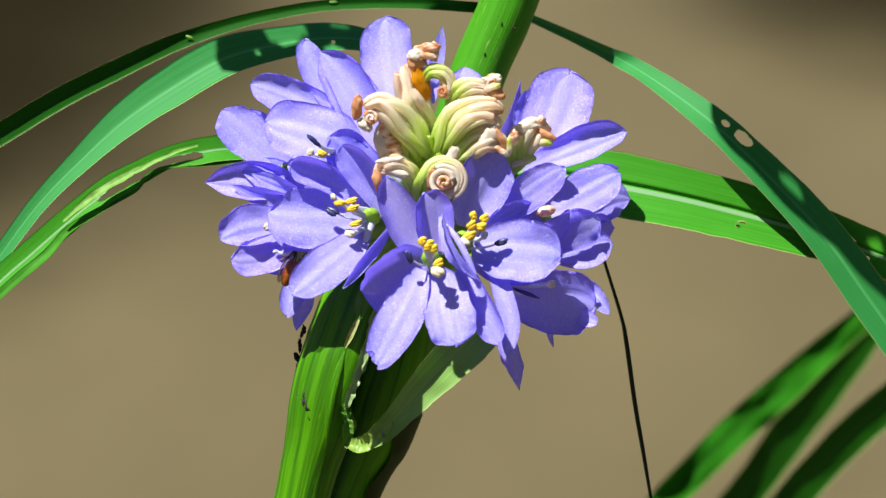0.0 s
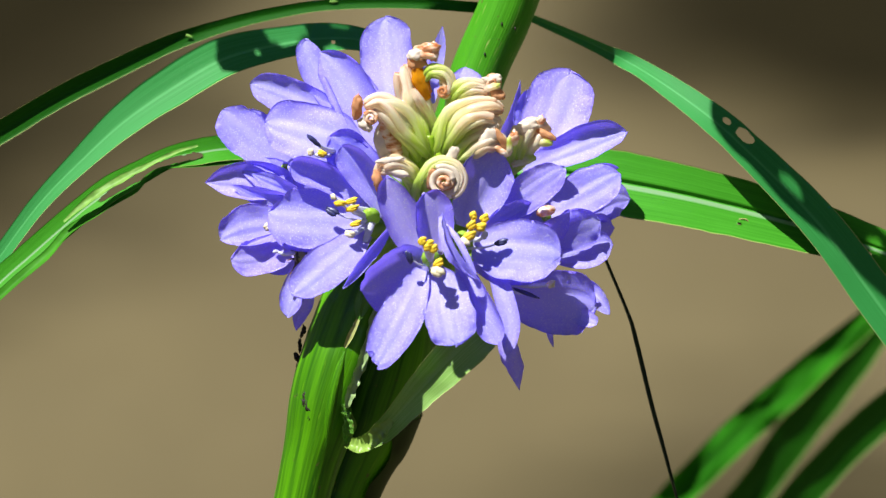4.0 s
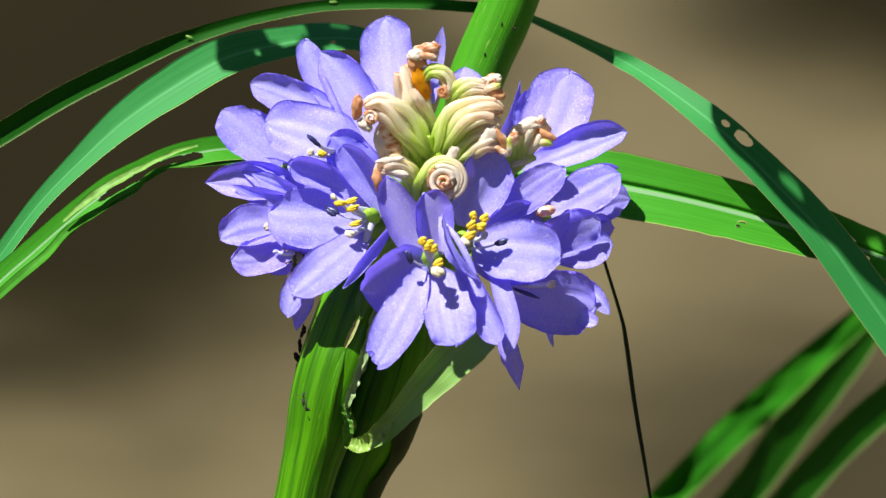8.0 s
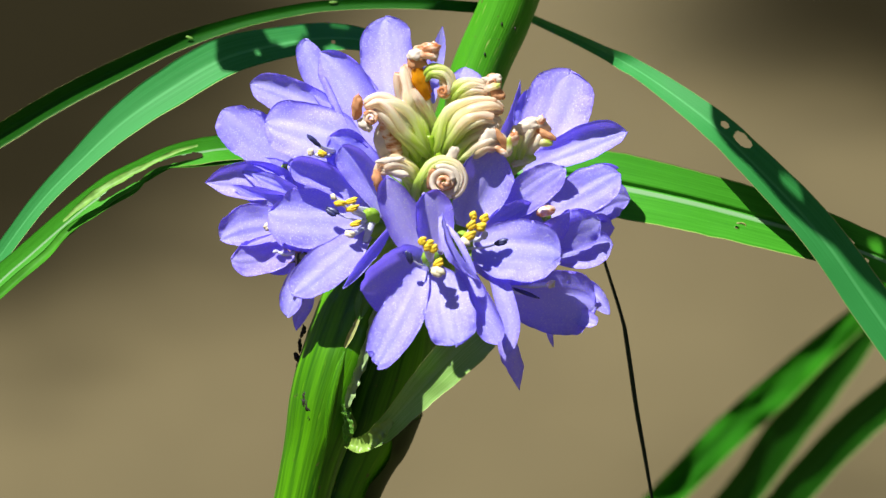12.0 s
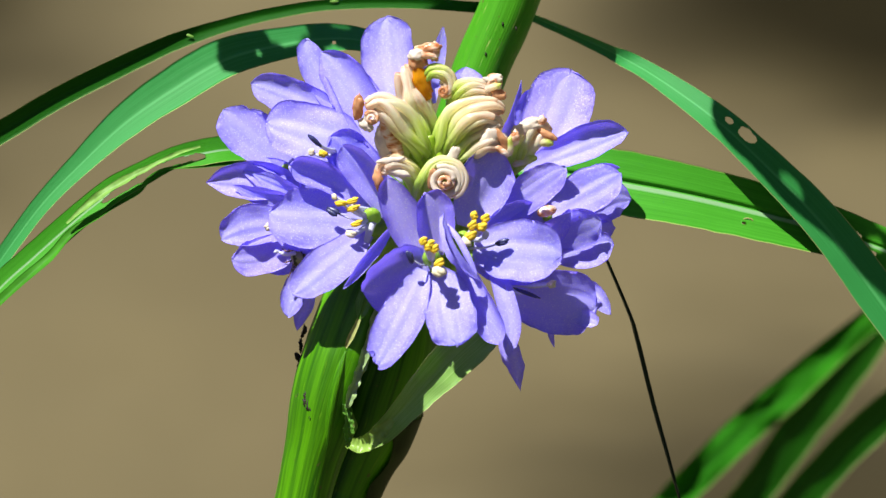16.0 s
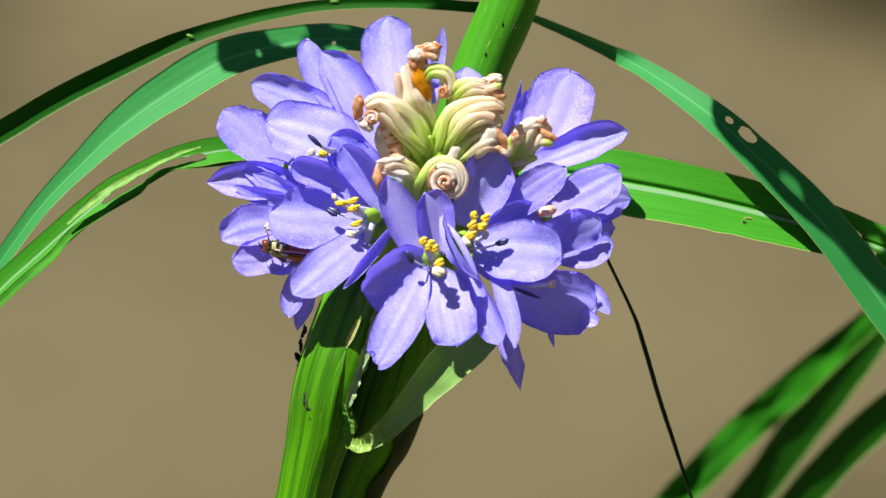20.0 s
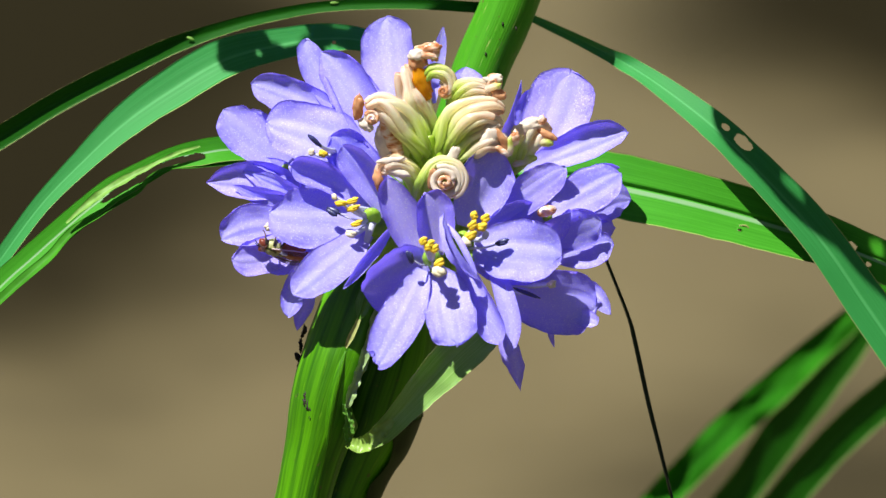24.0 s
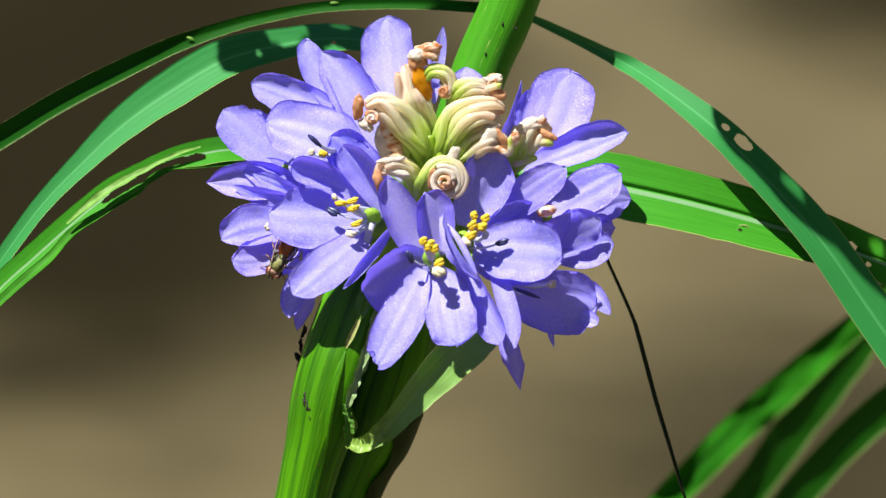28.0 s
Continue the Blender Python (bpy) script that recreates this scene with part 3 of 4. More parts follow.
# ---- flowers ----
def tepal(flower, rows, roll=0.0, cup=0.16, cap=0.32, round_tip=0.5, notch=None, curl=(0.0, 0.0), ruffle=1.0, name="tepal", material=None):
    """One tepal along rows of (x, y, d, half width). roll turns its face about its length, from foot to tip; curl bends
    its two long edges forward; notch is a (place across, depth) of a nick in the tip."""
    nr, cols = 30, 18
    q = np.linspace(0, 1, nr + 1)
    s_of = 1 - (1 - q) ** 1.7
    fine = glide(rows, 121)
    g = np.array([[np.interp(s, np.linspace(0, 1, 121), fine[:, j]) for j in range(4)] for s in s_of])
    c = np.array([at(*r[:3]) for r in g])
    tan = np.gradient(c, axis=0)
    length = np.linalg.norm(np.diff(c, axis=0), axis=1).sum()
    view = np.array(W)
    key = rows[0][0] * 0.37 + rows[-1][1] * 0.91
    r0, r1 = roll if isinstance(roll, tuple) else (roll, roll)
    front, back, uvs = [], [], []
    for i in range(nr + 1):
        s = s_of[i]
        t0 = unit(tan[i])
        n0 = unit(view - t0 * view.dot(t0))
        s0 = np.cross(t0, n0)
        r = radians(r0 + (r1 - r0) * s)
        n0, s0 = n0 * math.cos(r) + s0 * math.sin(r), s0 * math.cos(r) - n0 * math.sin(r)
        k = max(0.0, (s - (1 - cap)) / cap)
        w = g[i, 3] * 0.0001 * max(0.0, 1 - k ** 2.1) ** round_tip
        for j in range(cols + 1):
            x = 2 * j / cols - 1
            ridge = 0.028 * math.exp(-(x / 0.13) ** 2) - 0.03 * math.exp(-((abs(x) - 0.30) / 0.11) ** 2)
            z = cup * x * x + ridge * min(1, 3 * s)
            z += ruffle * 0.26 * abs(x) ** 2 * noise.noise(Vector((s * 3.2 + key, x * 1.2, key)))
            z += ruffle * 0.15 * abs(x) ** 4 * noise.noise(Vector((s * 10 + key, x * 1.2, key)))
            z += 0.03 * noise.noise(Vector((s * 0.8, x * 5, key))) * min(1, 3 * s)
            z += curl[0 if x < 0 else 1] * max(0.0, (abs(x) - 0.45) / 0.55) ** 2 * min(1, 2 * s)
            rim = 1 + 0.08 * noise.noise(Vector((s * 5, x + key, key))) + 0.03 * noise.noise(Vector((s * 22, x + key, key)))
            p = c[i] + s0 * (x * w * rim) + n0 * (z * w)
            p = p + t0 * (0.04 * length * s * s * noise.noise(Vector((x * 2.4, key, 7))))
            if notch:
                p = p - t0 * (notch[1] * length * math.exp(-((x - notch[0]) / 0.2) ** 2) * max(0.0, (s - 0.6) / 0.4) ** 2)
            front.append(p)
            back.append(p - n0 * (0.00020 * (1 - 0.8 * x * x) * (1 - 0.6 * s)))
            uvs.append((s, j / cols))
    m, top = cols + 1, len(front)
    faces = []
    for i in range(nr):
        for j in range(cols):
            p, q, e, f = i * m + j, i * m + j + 1, (i + 1) * m + j + 1, (i + 1) * m + j
            faces += [(p, q, e, f), (f + top, e + top, q + top, p + top)]
        faces += [((i + 1) * m, i * m, i * m + top, (i + 1) * m + top), (i * m + cols, (i + 1) * m + cols, (i + 1) * m + cols + top, i * m + cols + top)]
    for j in range(cols):
        faces += [(j, j + 1, j + 1 + top, j + top)[::-1], (nr * m + j, nr * m + j + 1, nr * m + j + 1 + top, nr * m + j + top)]
    return part(name, sheet(name, front + back, faces, uvs + uvs, material or TEPAL), flower)


def flower(x, y, d, size=(20, 14, 14), material=None):
    """The green heart of a flower, which carries its tepals and stamens."""
    return part("flower", ball("flower", at(x, y, d), size, material or OVARY, V * 0.6 + W, 0.12), plant, "violet star flower with pale throat")


def anther_mesh(place, size, material, dirn):
    """Two swollen lobes side by side, split at their tip."""
    side = dirn.cross(W).normalized()
    verts, faces, uvs = [], [], []
    for sgn, k in ((-1, 1.0), (1, 0.86)):
        n = len(verts)
        p = place + side * (sgn * size[1] * 0.34e-4) + dirn.normalized() * ((k - 1) * size[0] * 1e-4)
        me = ball("lobe", p, (size[0] * k * 1.05, size[1] * 0.85, size[2] * 0.95), material, dirn + side * (0.05 * sgn), 0.35, 11, 8)
        verts += [v.co.copy() for v in me.vertices]
        faces += [tuple(i + n for i in f.vertices) for f in me.polygons]
        uvs += [(0.5, 0.5)] * len(me.vertices)
        bpy.data.meshes.remove(me)
    return sheet("anther", verts, faces, uvs, material)


def stamen(fl, foot, end, material=None, size=(9, 4.5, 4.5), lean=(0.9, 0.25), thread=3.2):
    mid = [(foot[i] * 0.5 + end[i] * 0.5 + (0, 4, 8)[i]) for i in range(3)]
    f = part("stamen", tube("stamen", [(*foot, thread * 1.25), (*mid, thread), (*end, thread * 0.7)], THREAD, 8, 10), fl, "white stamen thread")
    dirn = U * (lean[0] + 0.5 * (random.random() - 0.5)) + V * (lean[1] + 0.5 * (random.random() - 0.5)) + W * 0.3
    tip = at(end[0], end[1], end[2] + 3)
    long = size[0] > 15
    part("anther", ball("anther", tip, size, material or YELLOW, dirn, 0.25, 10, 8) if long else anther_mesh(tip, size, material or YELLOW, dirn), f)


def flower_front():
    f = flower(762, 456, 258, (19, 16, 15))
    tepal(f, [(748, 478, 242, 12), (732, 512, 262, 28), (706, 566, 290, 40), (672, 630, 306, 30), (664, 640, 308, 24)], 12, 0.12, 0.42)
    tepal(f, [(770, 478, 242, 14), (786, 512, 262, 38), (796, 556, 288, 45), (802, 592, 304, 42), (806, 612, 310, 36)], 4, 0.10, 0.30, 0.45, notch=(0.25, 0.07))
    tepal(f, [(752, 458, 236, 22), (722, 470, 240, 44), (690, 490, 246, 52), (662, 508, 248, 50), (642, 516, 248, 40)], (-14, -30), 0.16, 0.34, curl=(0.3, 0.5))
    tepal(f, [(750, 462, 236, 14), (728, 420, 241, 32), (706, 376, 248, 34), (690, 336, 253, 26), (684, 314, 255, 18)], (10, 0), 0.24, 0.40, curl=(0.5, 0.1))
    tepal(f, [(766, 450, 236, 16), (768, 410, 241, 32), (764, 376, 247, 34), (757, 352, 251, 28), (752, 342, 252, 22)], 8, 0.28, 0.36, 0.45, curl=(0.3, 0.5))
    tepal(f, [(782, 380, 262, 6), (790, 410, 290, 17), (806, 446, 312, 22), (830, 478, 300, 14), (850, 500, 294, 5)], (66, 56), 0.4, 0.3, curl=(0.6, 0.0))
    tepal(f, [(788, 398, 250, 4), (806, 420, 270, 6), (826, 456, 284, 6), (842, 486, 286, 4)], (-30, -20), 0.3, 0.3)
    for x, y, c, s in ((748, 427, YELLOW, 8), (760, 432, YELLOW, 9), (768, 440, YELLOW, 9), (756, 438, YELLOW, 7), (776, 466, YELLOW, 11)):
        stamen(f, (762, 464, 255), (x, y, 302), c, (s, 6, 5), (0.7, 0.4))
    stamen(f, (764, 468, 255), (775, 482, 306), CREAM, (12, 8, 6), (0.9, -0.5), 4.5)
    stamen(f, (752, 470, 252), (724, 455, 276), NAVY, (12, 5, 4.5), (-0.25, 0.9), 1.6)


def flower_left():
    f = flower(656, 384, 152, (22, 17, 14))
    tepal(f, [(648, 394, 140, 18), (606, 388, 144, 48), (548, 388, 150, 55), (502, 384, 152, 44), (476, 376, 150, 30)], 20, 0.14, 0.30, notch=(0.3, -0.02), curl=(-0.2, 0.2))
    tepal(f, [(648, 412, 160, 14), (616, 440, 190, 32), (576, 474, 226, 40), (536, 508, 256, 30), (520, 522, 264, 20)], 16, 0.12, 0.36)
    tepal(f, [(664, 362, 132, 16), (620, 338, 138, 22), (572, 312, 146, 25), (532, 298, 152, 24), (512, 294, 154, 20)], (4, -6), 0.18, 0.26, 0.42, curl=(0.3, 0.5))
    tepal(f, [(676, 372, 118, 18), (652, 322, 122, 36), (624, 282, 128, 40), (600, 256, 132, 36), (584, 242, 134, 28)], (-4, 0), 0.2, 0.34, 0.45)
    tepal(f, [(690, 386, 140, 12), (668, 342, 146, 26), (640, 302, 153, 30), (618, 276, 157, 28), (606, 260, 159, 22)], (-4, -12), 0.22, 0.34, 0.45, curl=(0.2, 0.7))
    tepal(f, [(692, 402, 200, 6), (668, 430, 216, 11), (638, 468, 236, 10), (608, 508, 240, 5)], (-46, -30), 0.4, 0.3, curl=(0.5, 0.2))
    # unseen tepal, added behind the others to shade the stalk
    tepal(f, [(640, 425, 85, 20), (600, 440, 92, 42), (570, 470, 96, 44), (548, 496, 98, 26)], 0)
    tepal(f, [(640, 410, 90, 20), (580, 410, 100, 40), (520, 410, 112, 34), (482, 396, 118, 26)], 10)
    # a second hidden one, added to throw shade higher up the stalk
    tepal(f, [(655, 348, 75, 24), (600, 350, 80, 54), (560, 352, 84, 54), (530, 360, 84, 36)], 0)
    for x, y, c in ((602, 360, YELLOW), (622, 356, YELLOW), (624, 369, YELLOW), (630, 396, YELLOW)):
        stamen(f, (652, 386, 148), (x, y, 196), c, (11, 4.5, 4.5), (1, 0.12), 3.4)
    stamen(f, (648, 398, 146), (620, 415, 194), CREAM, (9, 6, 6), (0.8, -0.4), 4.5)
    stamen(f, (654, 372, 146), (590, 349, 180), CREAM, (6, 4, 4), (0.3, -0.9))
    stamen(f, (650, 392, 145), (588, 375, 168), NAVY, (12, 6.5, 5), (0.85, -0.45), 1.6)
    part("style", tube("style", [(658, 392, 152, 8), (652, 410, 166, 7), (646, 430, 172, 5)], THREAD, 10, 12, 0.1), f, "thick white style")


def flower_right():
    f = flower(818, 424, 218, (18, 15, 15))
    tepal(f, [(836, 440, 208, 16), (872, 442, 220, 46), (920, 446, 236, 57), (966, 450, 246, 50), (994, 456, 248, 36)], (-18, -10), 0.10, 0.32, 0.46, notch=(0.5, 0.05))
    tepal(f, [(838, 462, 196, 14), (872, 468, 206, 30), (916, 472, 216, 34), (956, 472, 222, 26), (980, 468, 224, 14)], (-8, -4), 0.10, 0.30)
    tepal(f, [(822, 402, 190, 16), (836, 364, 194, 38), (856, 322, 202, 47), (874, 292, 207, 42), (888, 272, 210, 30)], (4, 10), 0.20, 0.36, 0.46, notch=(0.1, -0.03), curl=(0.2, 0.3))
    tepal(f, [(850, 398, 182, 12), (898, 366, 196, 28), (944, 334, 210, 33), (976, 312, 218, 28), (996, 300, 220, 20)], (0, -8), 0.16, 0.34, 0.46)
    tepal(f, [(846, 418, 190, 12), (886, 390, 198, 24), (920, 372, 204, 24), (946, 362, 206, 14)], (40, 30))
    tepal(f, [(812, 458, 240, 10), (836, 506, 264, 22), (860, 556, 284, 27), (876, 592, 294, 22), (882, 607, 298, 16)], (20, 6), 0.3, 0.34, curl=(0.5, 0.3))
    tepal(f, [(868, 458, 206, 10), (888, 510, 236, 17), (903, 566, 258, 18), (902, 604, 270, 14), (897, 630, 276, 9)], 6, 0.2, 0.30, notch=(-0.2, 0.04))
    for x, y, s in ((838, 382, 7), (858, 387, 9), (835, 399, 10), (852, 402, 10), (832, 418, 12)):
        stamen(f, (820, 434, 206), (x, y, 256), YELLOW, (s, 6.5, 5.5), (0.8, 0.4))
    stamen(f, (818, 438, 206), (824, 428, 254), CREAM, (10, 6, 6), (0.3, -0.9), 4.5)
    stamen(f, (840, 424, 208), (858, 416, 236), THREAD, (8, 5, 4), (0.5, 0.7), 4.0)
    stamen(f, (825, 440, 205), (888, 429, 236), NAVY, (12, 5, 4.5), (0.9, 0.4), 2.0)


def flower_far_right():
    f = flower(968, 385, 110, (12, 10, 10))
    tepal(f, [(956, 388, 112, 16), (1000, 360, 118, 36), (1044, 336, 122, 40), (1076, 318, 120, 34), (1096, 308, 116, 24)], (-20, -10), 0.12, 0.34, 0.48)
    tepal(f, [(985, 330, 80, 8), (1030, 310, 88, 16), (1066, 298, 90, 16), (1094, 297, 88, 10)], 46, 0.2)
    tepal(f, [(962, 420, 130, 10), (978, 408, 160, 22), (992, 394, 180, 18), (1008, 377, 192, 6)], 10, 0.2, 0.4)
    tepal(f, [(962, 424, 112, 14), (996, 414, 124, 34), (1026, 404, 134, 38), (1048, 396, 140, 30), (1060, 392, 140, 20)], (30, 6), 0.14, 0.36, 0.46)
    tepal(f, [(975, 452, 90, 14), (1016, 448, 104, 28), (1050, 440, 116, 33), (1072, 434, 120, 24), (1084, 432, 120, 14)], -8, 0.16, 0.34)
    tepal(f, [(1010, 375, 60, 16), (1054, 364, 70, 32), (1090, 352, 78, 30), (1114, 352, 80, 20)], 10, 0.16, 0.3, 0.44)
    tepal(f, [(1000, 400, 50, 16), (1044, 402, 58, 32), (1070, 402, 66, 30), (1086, 404, 70, 20)], 30)
    tepal(f, [(895, 405, 90, 24), (930, 386, 88, 46), (970, 366, 84, 44), (1000, 352, 80, 24)], -10)
    part("withered_tip", ball("withered_tip", at(966, 374, 150), (18, 10, 8), BROWN_TIP, U + V * 0.3), f, "brown shrivelled tip")


def flower_shaded():
    f = flower(893, 506, 176, (12, 10, 10))
    tepal(f, [(890, 508, 176, 18), (934, 524, 180, 46), (986, 534, 182, 57), (1030, 540, 184, 52), (1054, 545, 184, 38)], 4, 0.24, 0.26, 0.42)
    tepal(f, [(1020, 500, 160, 10), (1044, 514, 168, 17), (1062, 534, 178, 15), (1078, 556, 182, 8)], 6, 0.3, 0.3)
    tepal(f, [(1020, 560, 176, 10), (1036, 564, 188, 16), (1050, 570, 194, 12), (1056, 574, 196, 8)], -6, 0.3)
    tepal(f, [(890, 560, 60, 12), (904, 612, 64, 24), (914, 652, 66, 18), (919, 690, 66, 5)], 40, 0.3, 0.25)
    tepal(f, [(970, 570, 60, 8), (974, 592, 60, 7), (979, 614, 60, 3)], 40)
    stamen(f, (905, 500, 196), (976, 503, 226), CREAM, (8, 6, 6), (1, 0.1), 5.0)
    stamen(f, (903, 510, 196), (930, 519, 222), NAVY, (27, 3.6, 3.6), (1, -0.36))


def flower_upper_right():
    f = flower(930, 290, 60, (12, 10, 10))
    tepal(f, [(950, 290, 70, 26), (964, 248, 58, 50), (984, 200, 40, 60), (1000, 156, 24, 56), (1010, 126, 14, 42)], -8, 0.12, 0.30, 0.46, notch=(-0.25, 0.06))
    tepal(f, [(925, 302, 80, 12), (984, 278, 84, 27), (1040, 256, 82, 31), (1082, 242, 76, 24), (1108, 234, 70, 14)], (-16, -24), 0.26, 0.34, curl=(0.5, 0.1))
    tepal(f, [(888, 245, 0, 10), (902, 214, 0, 14), (914, 178, -6, 8), (921, 144, -10, 3)], 45)
    tepal(f, [(926, 262, 20, 18), (930, 220, 10, 28), (932, 186, 0, 24), (938, 160, -10, 14)], 30)


def flower_top():
    f = flower(720, 190, 0, (12, 10, 10))
    tepal(f, [(700, 210, 30, 26), (694, 160, 16, 44), (688, 104, -4, 50), (684, 60, -18, 44), (682, 30, -26, 30)], -6, 0.12, 0.32, 0.46, notch=(0.5, 0.05), curl=(0.0, 0.5))
    tepal(f, [(766, 150, -20, 8), (772, 112, -28, 13), (778, 80, -36, 11), (783, 48, -42, 4)], 20)
    tepal(f, [(825, 195, -10, 20), (825, 165, -20, 32), (824, 142, -30, 30), (822, 120, -40, 18)], 0)
    tepal(f, [(755, 185, -20, 16), (750, 150, -28, 28), (746, 120, -36, 26), (744, 100, -40, 16)], 0)


def flower_upper_left():
    f = flower(610, 262, 70, (12, 10, 10))
    tepal(f, [(650, 240, 50, 14), (600, 182, 36, 26), (562, 130, 22, 27), (546, 96, 14, 23), (541, 72, 8, 18)], -6, 0.2, 0.34, 0.46)
    tepal(f, [(684, 270, 80, 14), (650, 214, 66, 34), (618, 158, 50, 40), (588, 116, 38, 32), (566, 92, 30, 18)], (6, -6), 0.28, 0.36, curl=(0.0, 0.3))
    tepal(f, [(618, 226, 44, 14), (564, 196, 34, 30), (508, 172, 24, 33), (466, 156, 18, 26), (444, 150, 14, 16)], (14, 6), 0.2, 0.32, curl=(0.0, 0.3))
    tepal(f, [(640, 276, 96, 22), (592, 250, 92, 50), (540, 234, 82, 54), (496, 222, 70, 44), (470, 218, 62, 32)], (18, 12), 0.12, 0.28)
    tepal(f, [(690, 270, 40, 18), (656, 210, 26, 36), (628, 160, 14, 36), (604, 108, 2, 20)], 10)
    tepal(f, [(700, 330, 90, 16), (684, 290, 84, 30), (668, 262, 78, 28), (655, 235, 70, 16)], 0)
    tepal(f, [(668, 305, 120, 14), (636, 286, 124, 30), (604, 268, 124, 32), (580, 256, 120, 20)], (-10, 0), 0.2)
    tepal(f, [(616, 226, 84, 5), (596, 184, 80, 8), (580, 150, 70, 6), (574, 136, 64, 3)], (-50, -40), 0.4)
    stamen(f, (590, 268, 130), (556, 250, 186), NAVY, (16, 4.5, 4.5), (-0.85, 0.65), 4.0)
    stamen(f, (590, 272, 120), (570, 272, 140), YELLOW, (8, 6, 6), (1, -0.6))
    stamen(f, (580, 276, 116), (550, 270, 128), CREAM, (6, 6, 5), (1, 0.2))


def flower_far_left():
    f = flower(505, 300, 20, (12, 10, 10))
    tepal(f, [(514, 300, 22, 18), (476, 270, 20, 38), (436, 238, 14, 42), (408, 212, 8, 34), (394, 196, 4, 22)], (16, 6), 0.14, 0.30)
    tepal(f, [(490, 250, 0, 12), (468, 228, -8, 26), (446, 212, -14, 22), (426, 200, -20, 10)], -24)
    tepal(f, [(536, 330, 34, 14), (484, 326, 30, 32), (436, 324, 18, 33), (396, 322, 4, 22), (364, 324, -6, 6)], (16, 6), 0.2, 0.26, curl=(0.2, 0.5))
    tepal(f, [(530, 340, 60, 8), (500, 330, 58, 17), (470, 318, 50, 15), (446, 308, 42, 5)], (-30, -10), 0.25)
    tepal(f, [(530, 320, 30, 16), (490, 312, 26, 30), (460, 306, 22, 26), (430, 304, 18, 12)], 10)
    tepal(f, [(520, 352, 50, 8), (486, 350, 50, 18), (450, 344, 40, 16), (410, 328, 24, 6)], (-40, -20), 0.3)


def flower_lower_left():
    f = flower(515, 410, 20, (12, 10, 10))
    tepal(f, [(512, 398, 52, 16), (478, 398, 62, 36), (440, 402, 70, 40), (410, 412, 76, 32), (390, 424, 78, 22)], (18, 8), 0.18, 0.34, 0.46, curl=(0.4, 0.1))
    tepal(f, [(520, 430, 50, 16), (490, 444, 70, 32), (456, 456, 88, 34), (428, 460, 96, 28), (410, 460, 98, 20)], (16, 8), 0.16, 0.30, 0.42)
    tepal(f, [(520, 425, 15, 16), (500, 448, 24, 34), (484, 466, 30, 32), (470, 480, 35, 18)], 10)
    tepal(f, [(575, 450, 60, 12), (544, 484, 72, 26), (522, 518, 80, 24), (512, 544, 82, 18), (508, 560, 82, 12)], (20, 14), 0.2)
    tepal(f, [(550, 510, 20, 8), (540, 536, 22, 16), (530, 562, 22, 12), (525, 584, 22, 4)], 10)
    stamen(f, (500, 405, 60), (474, 402, 100), CREAM, (7, 6.5, 6))
    stamen(f, (505, 395, 60), (480, 388, 100), CREAM, (6, 5.5, 5))
    stamen(f, (520, 448, 110), (488, 445, 118), THREAD, (6, 2.5, 2.5), (-1, -0.1))


def head_axis():
    part("axis", ball("axis", at(745, 400, 25), (120, 120, 90), OVARY, V, 0.25, 24, 16), plant, "green knobbly flower head axis")
    for k in range(16):
        a = k * 2.4
        x, y = 745 + 70 * math.cos(a), 395 - 70 * math.sin(a)
        part("pedicel", tube("pedicel", [(745, 400, 30, 18), (x, y, 90, 13), (745 + 125 * math.cos(a), 400 - 110 * math.sin(a), 118, 11)], OVARY, 10, 12, 0.1), plant, "short green flower stalk")


head_axis()
flower_front()
flower_left()
flower_right()
flower_far_right()
flower_shaded()
flower_upper_right()
flower_top()
flower_upper_left()
flower_far_left()
flower_lower_left()


# ---- withered flowers ----
def coil(x, y, d, r0, r1, start, turns, steps, rise=0.0, thick0=10, thick1=7):
    """Rows of a flat spiral round a middle point, for a curled-up end."""
    rows = []
    for i in range(steps):
        k = i / (steps - 1)
        a = radians(start) + turns * 2 * math.pi * k
        r = r0 + (r1 - r0) * k
        rows.append((x + r * math.cos(a), y - r * math.sin(a), d + rise * k, thick0 + (thick1 - thick0) * k))
    return rows


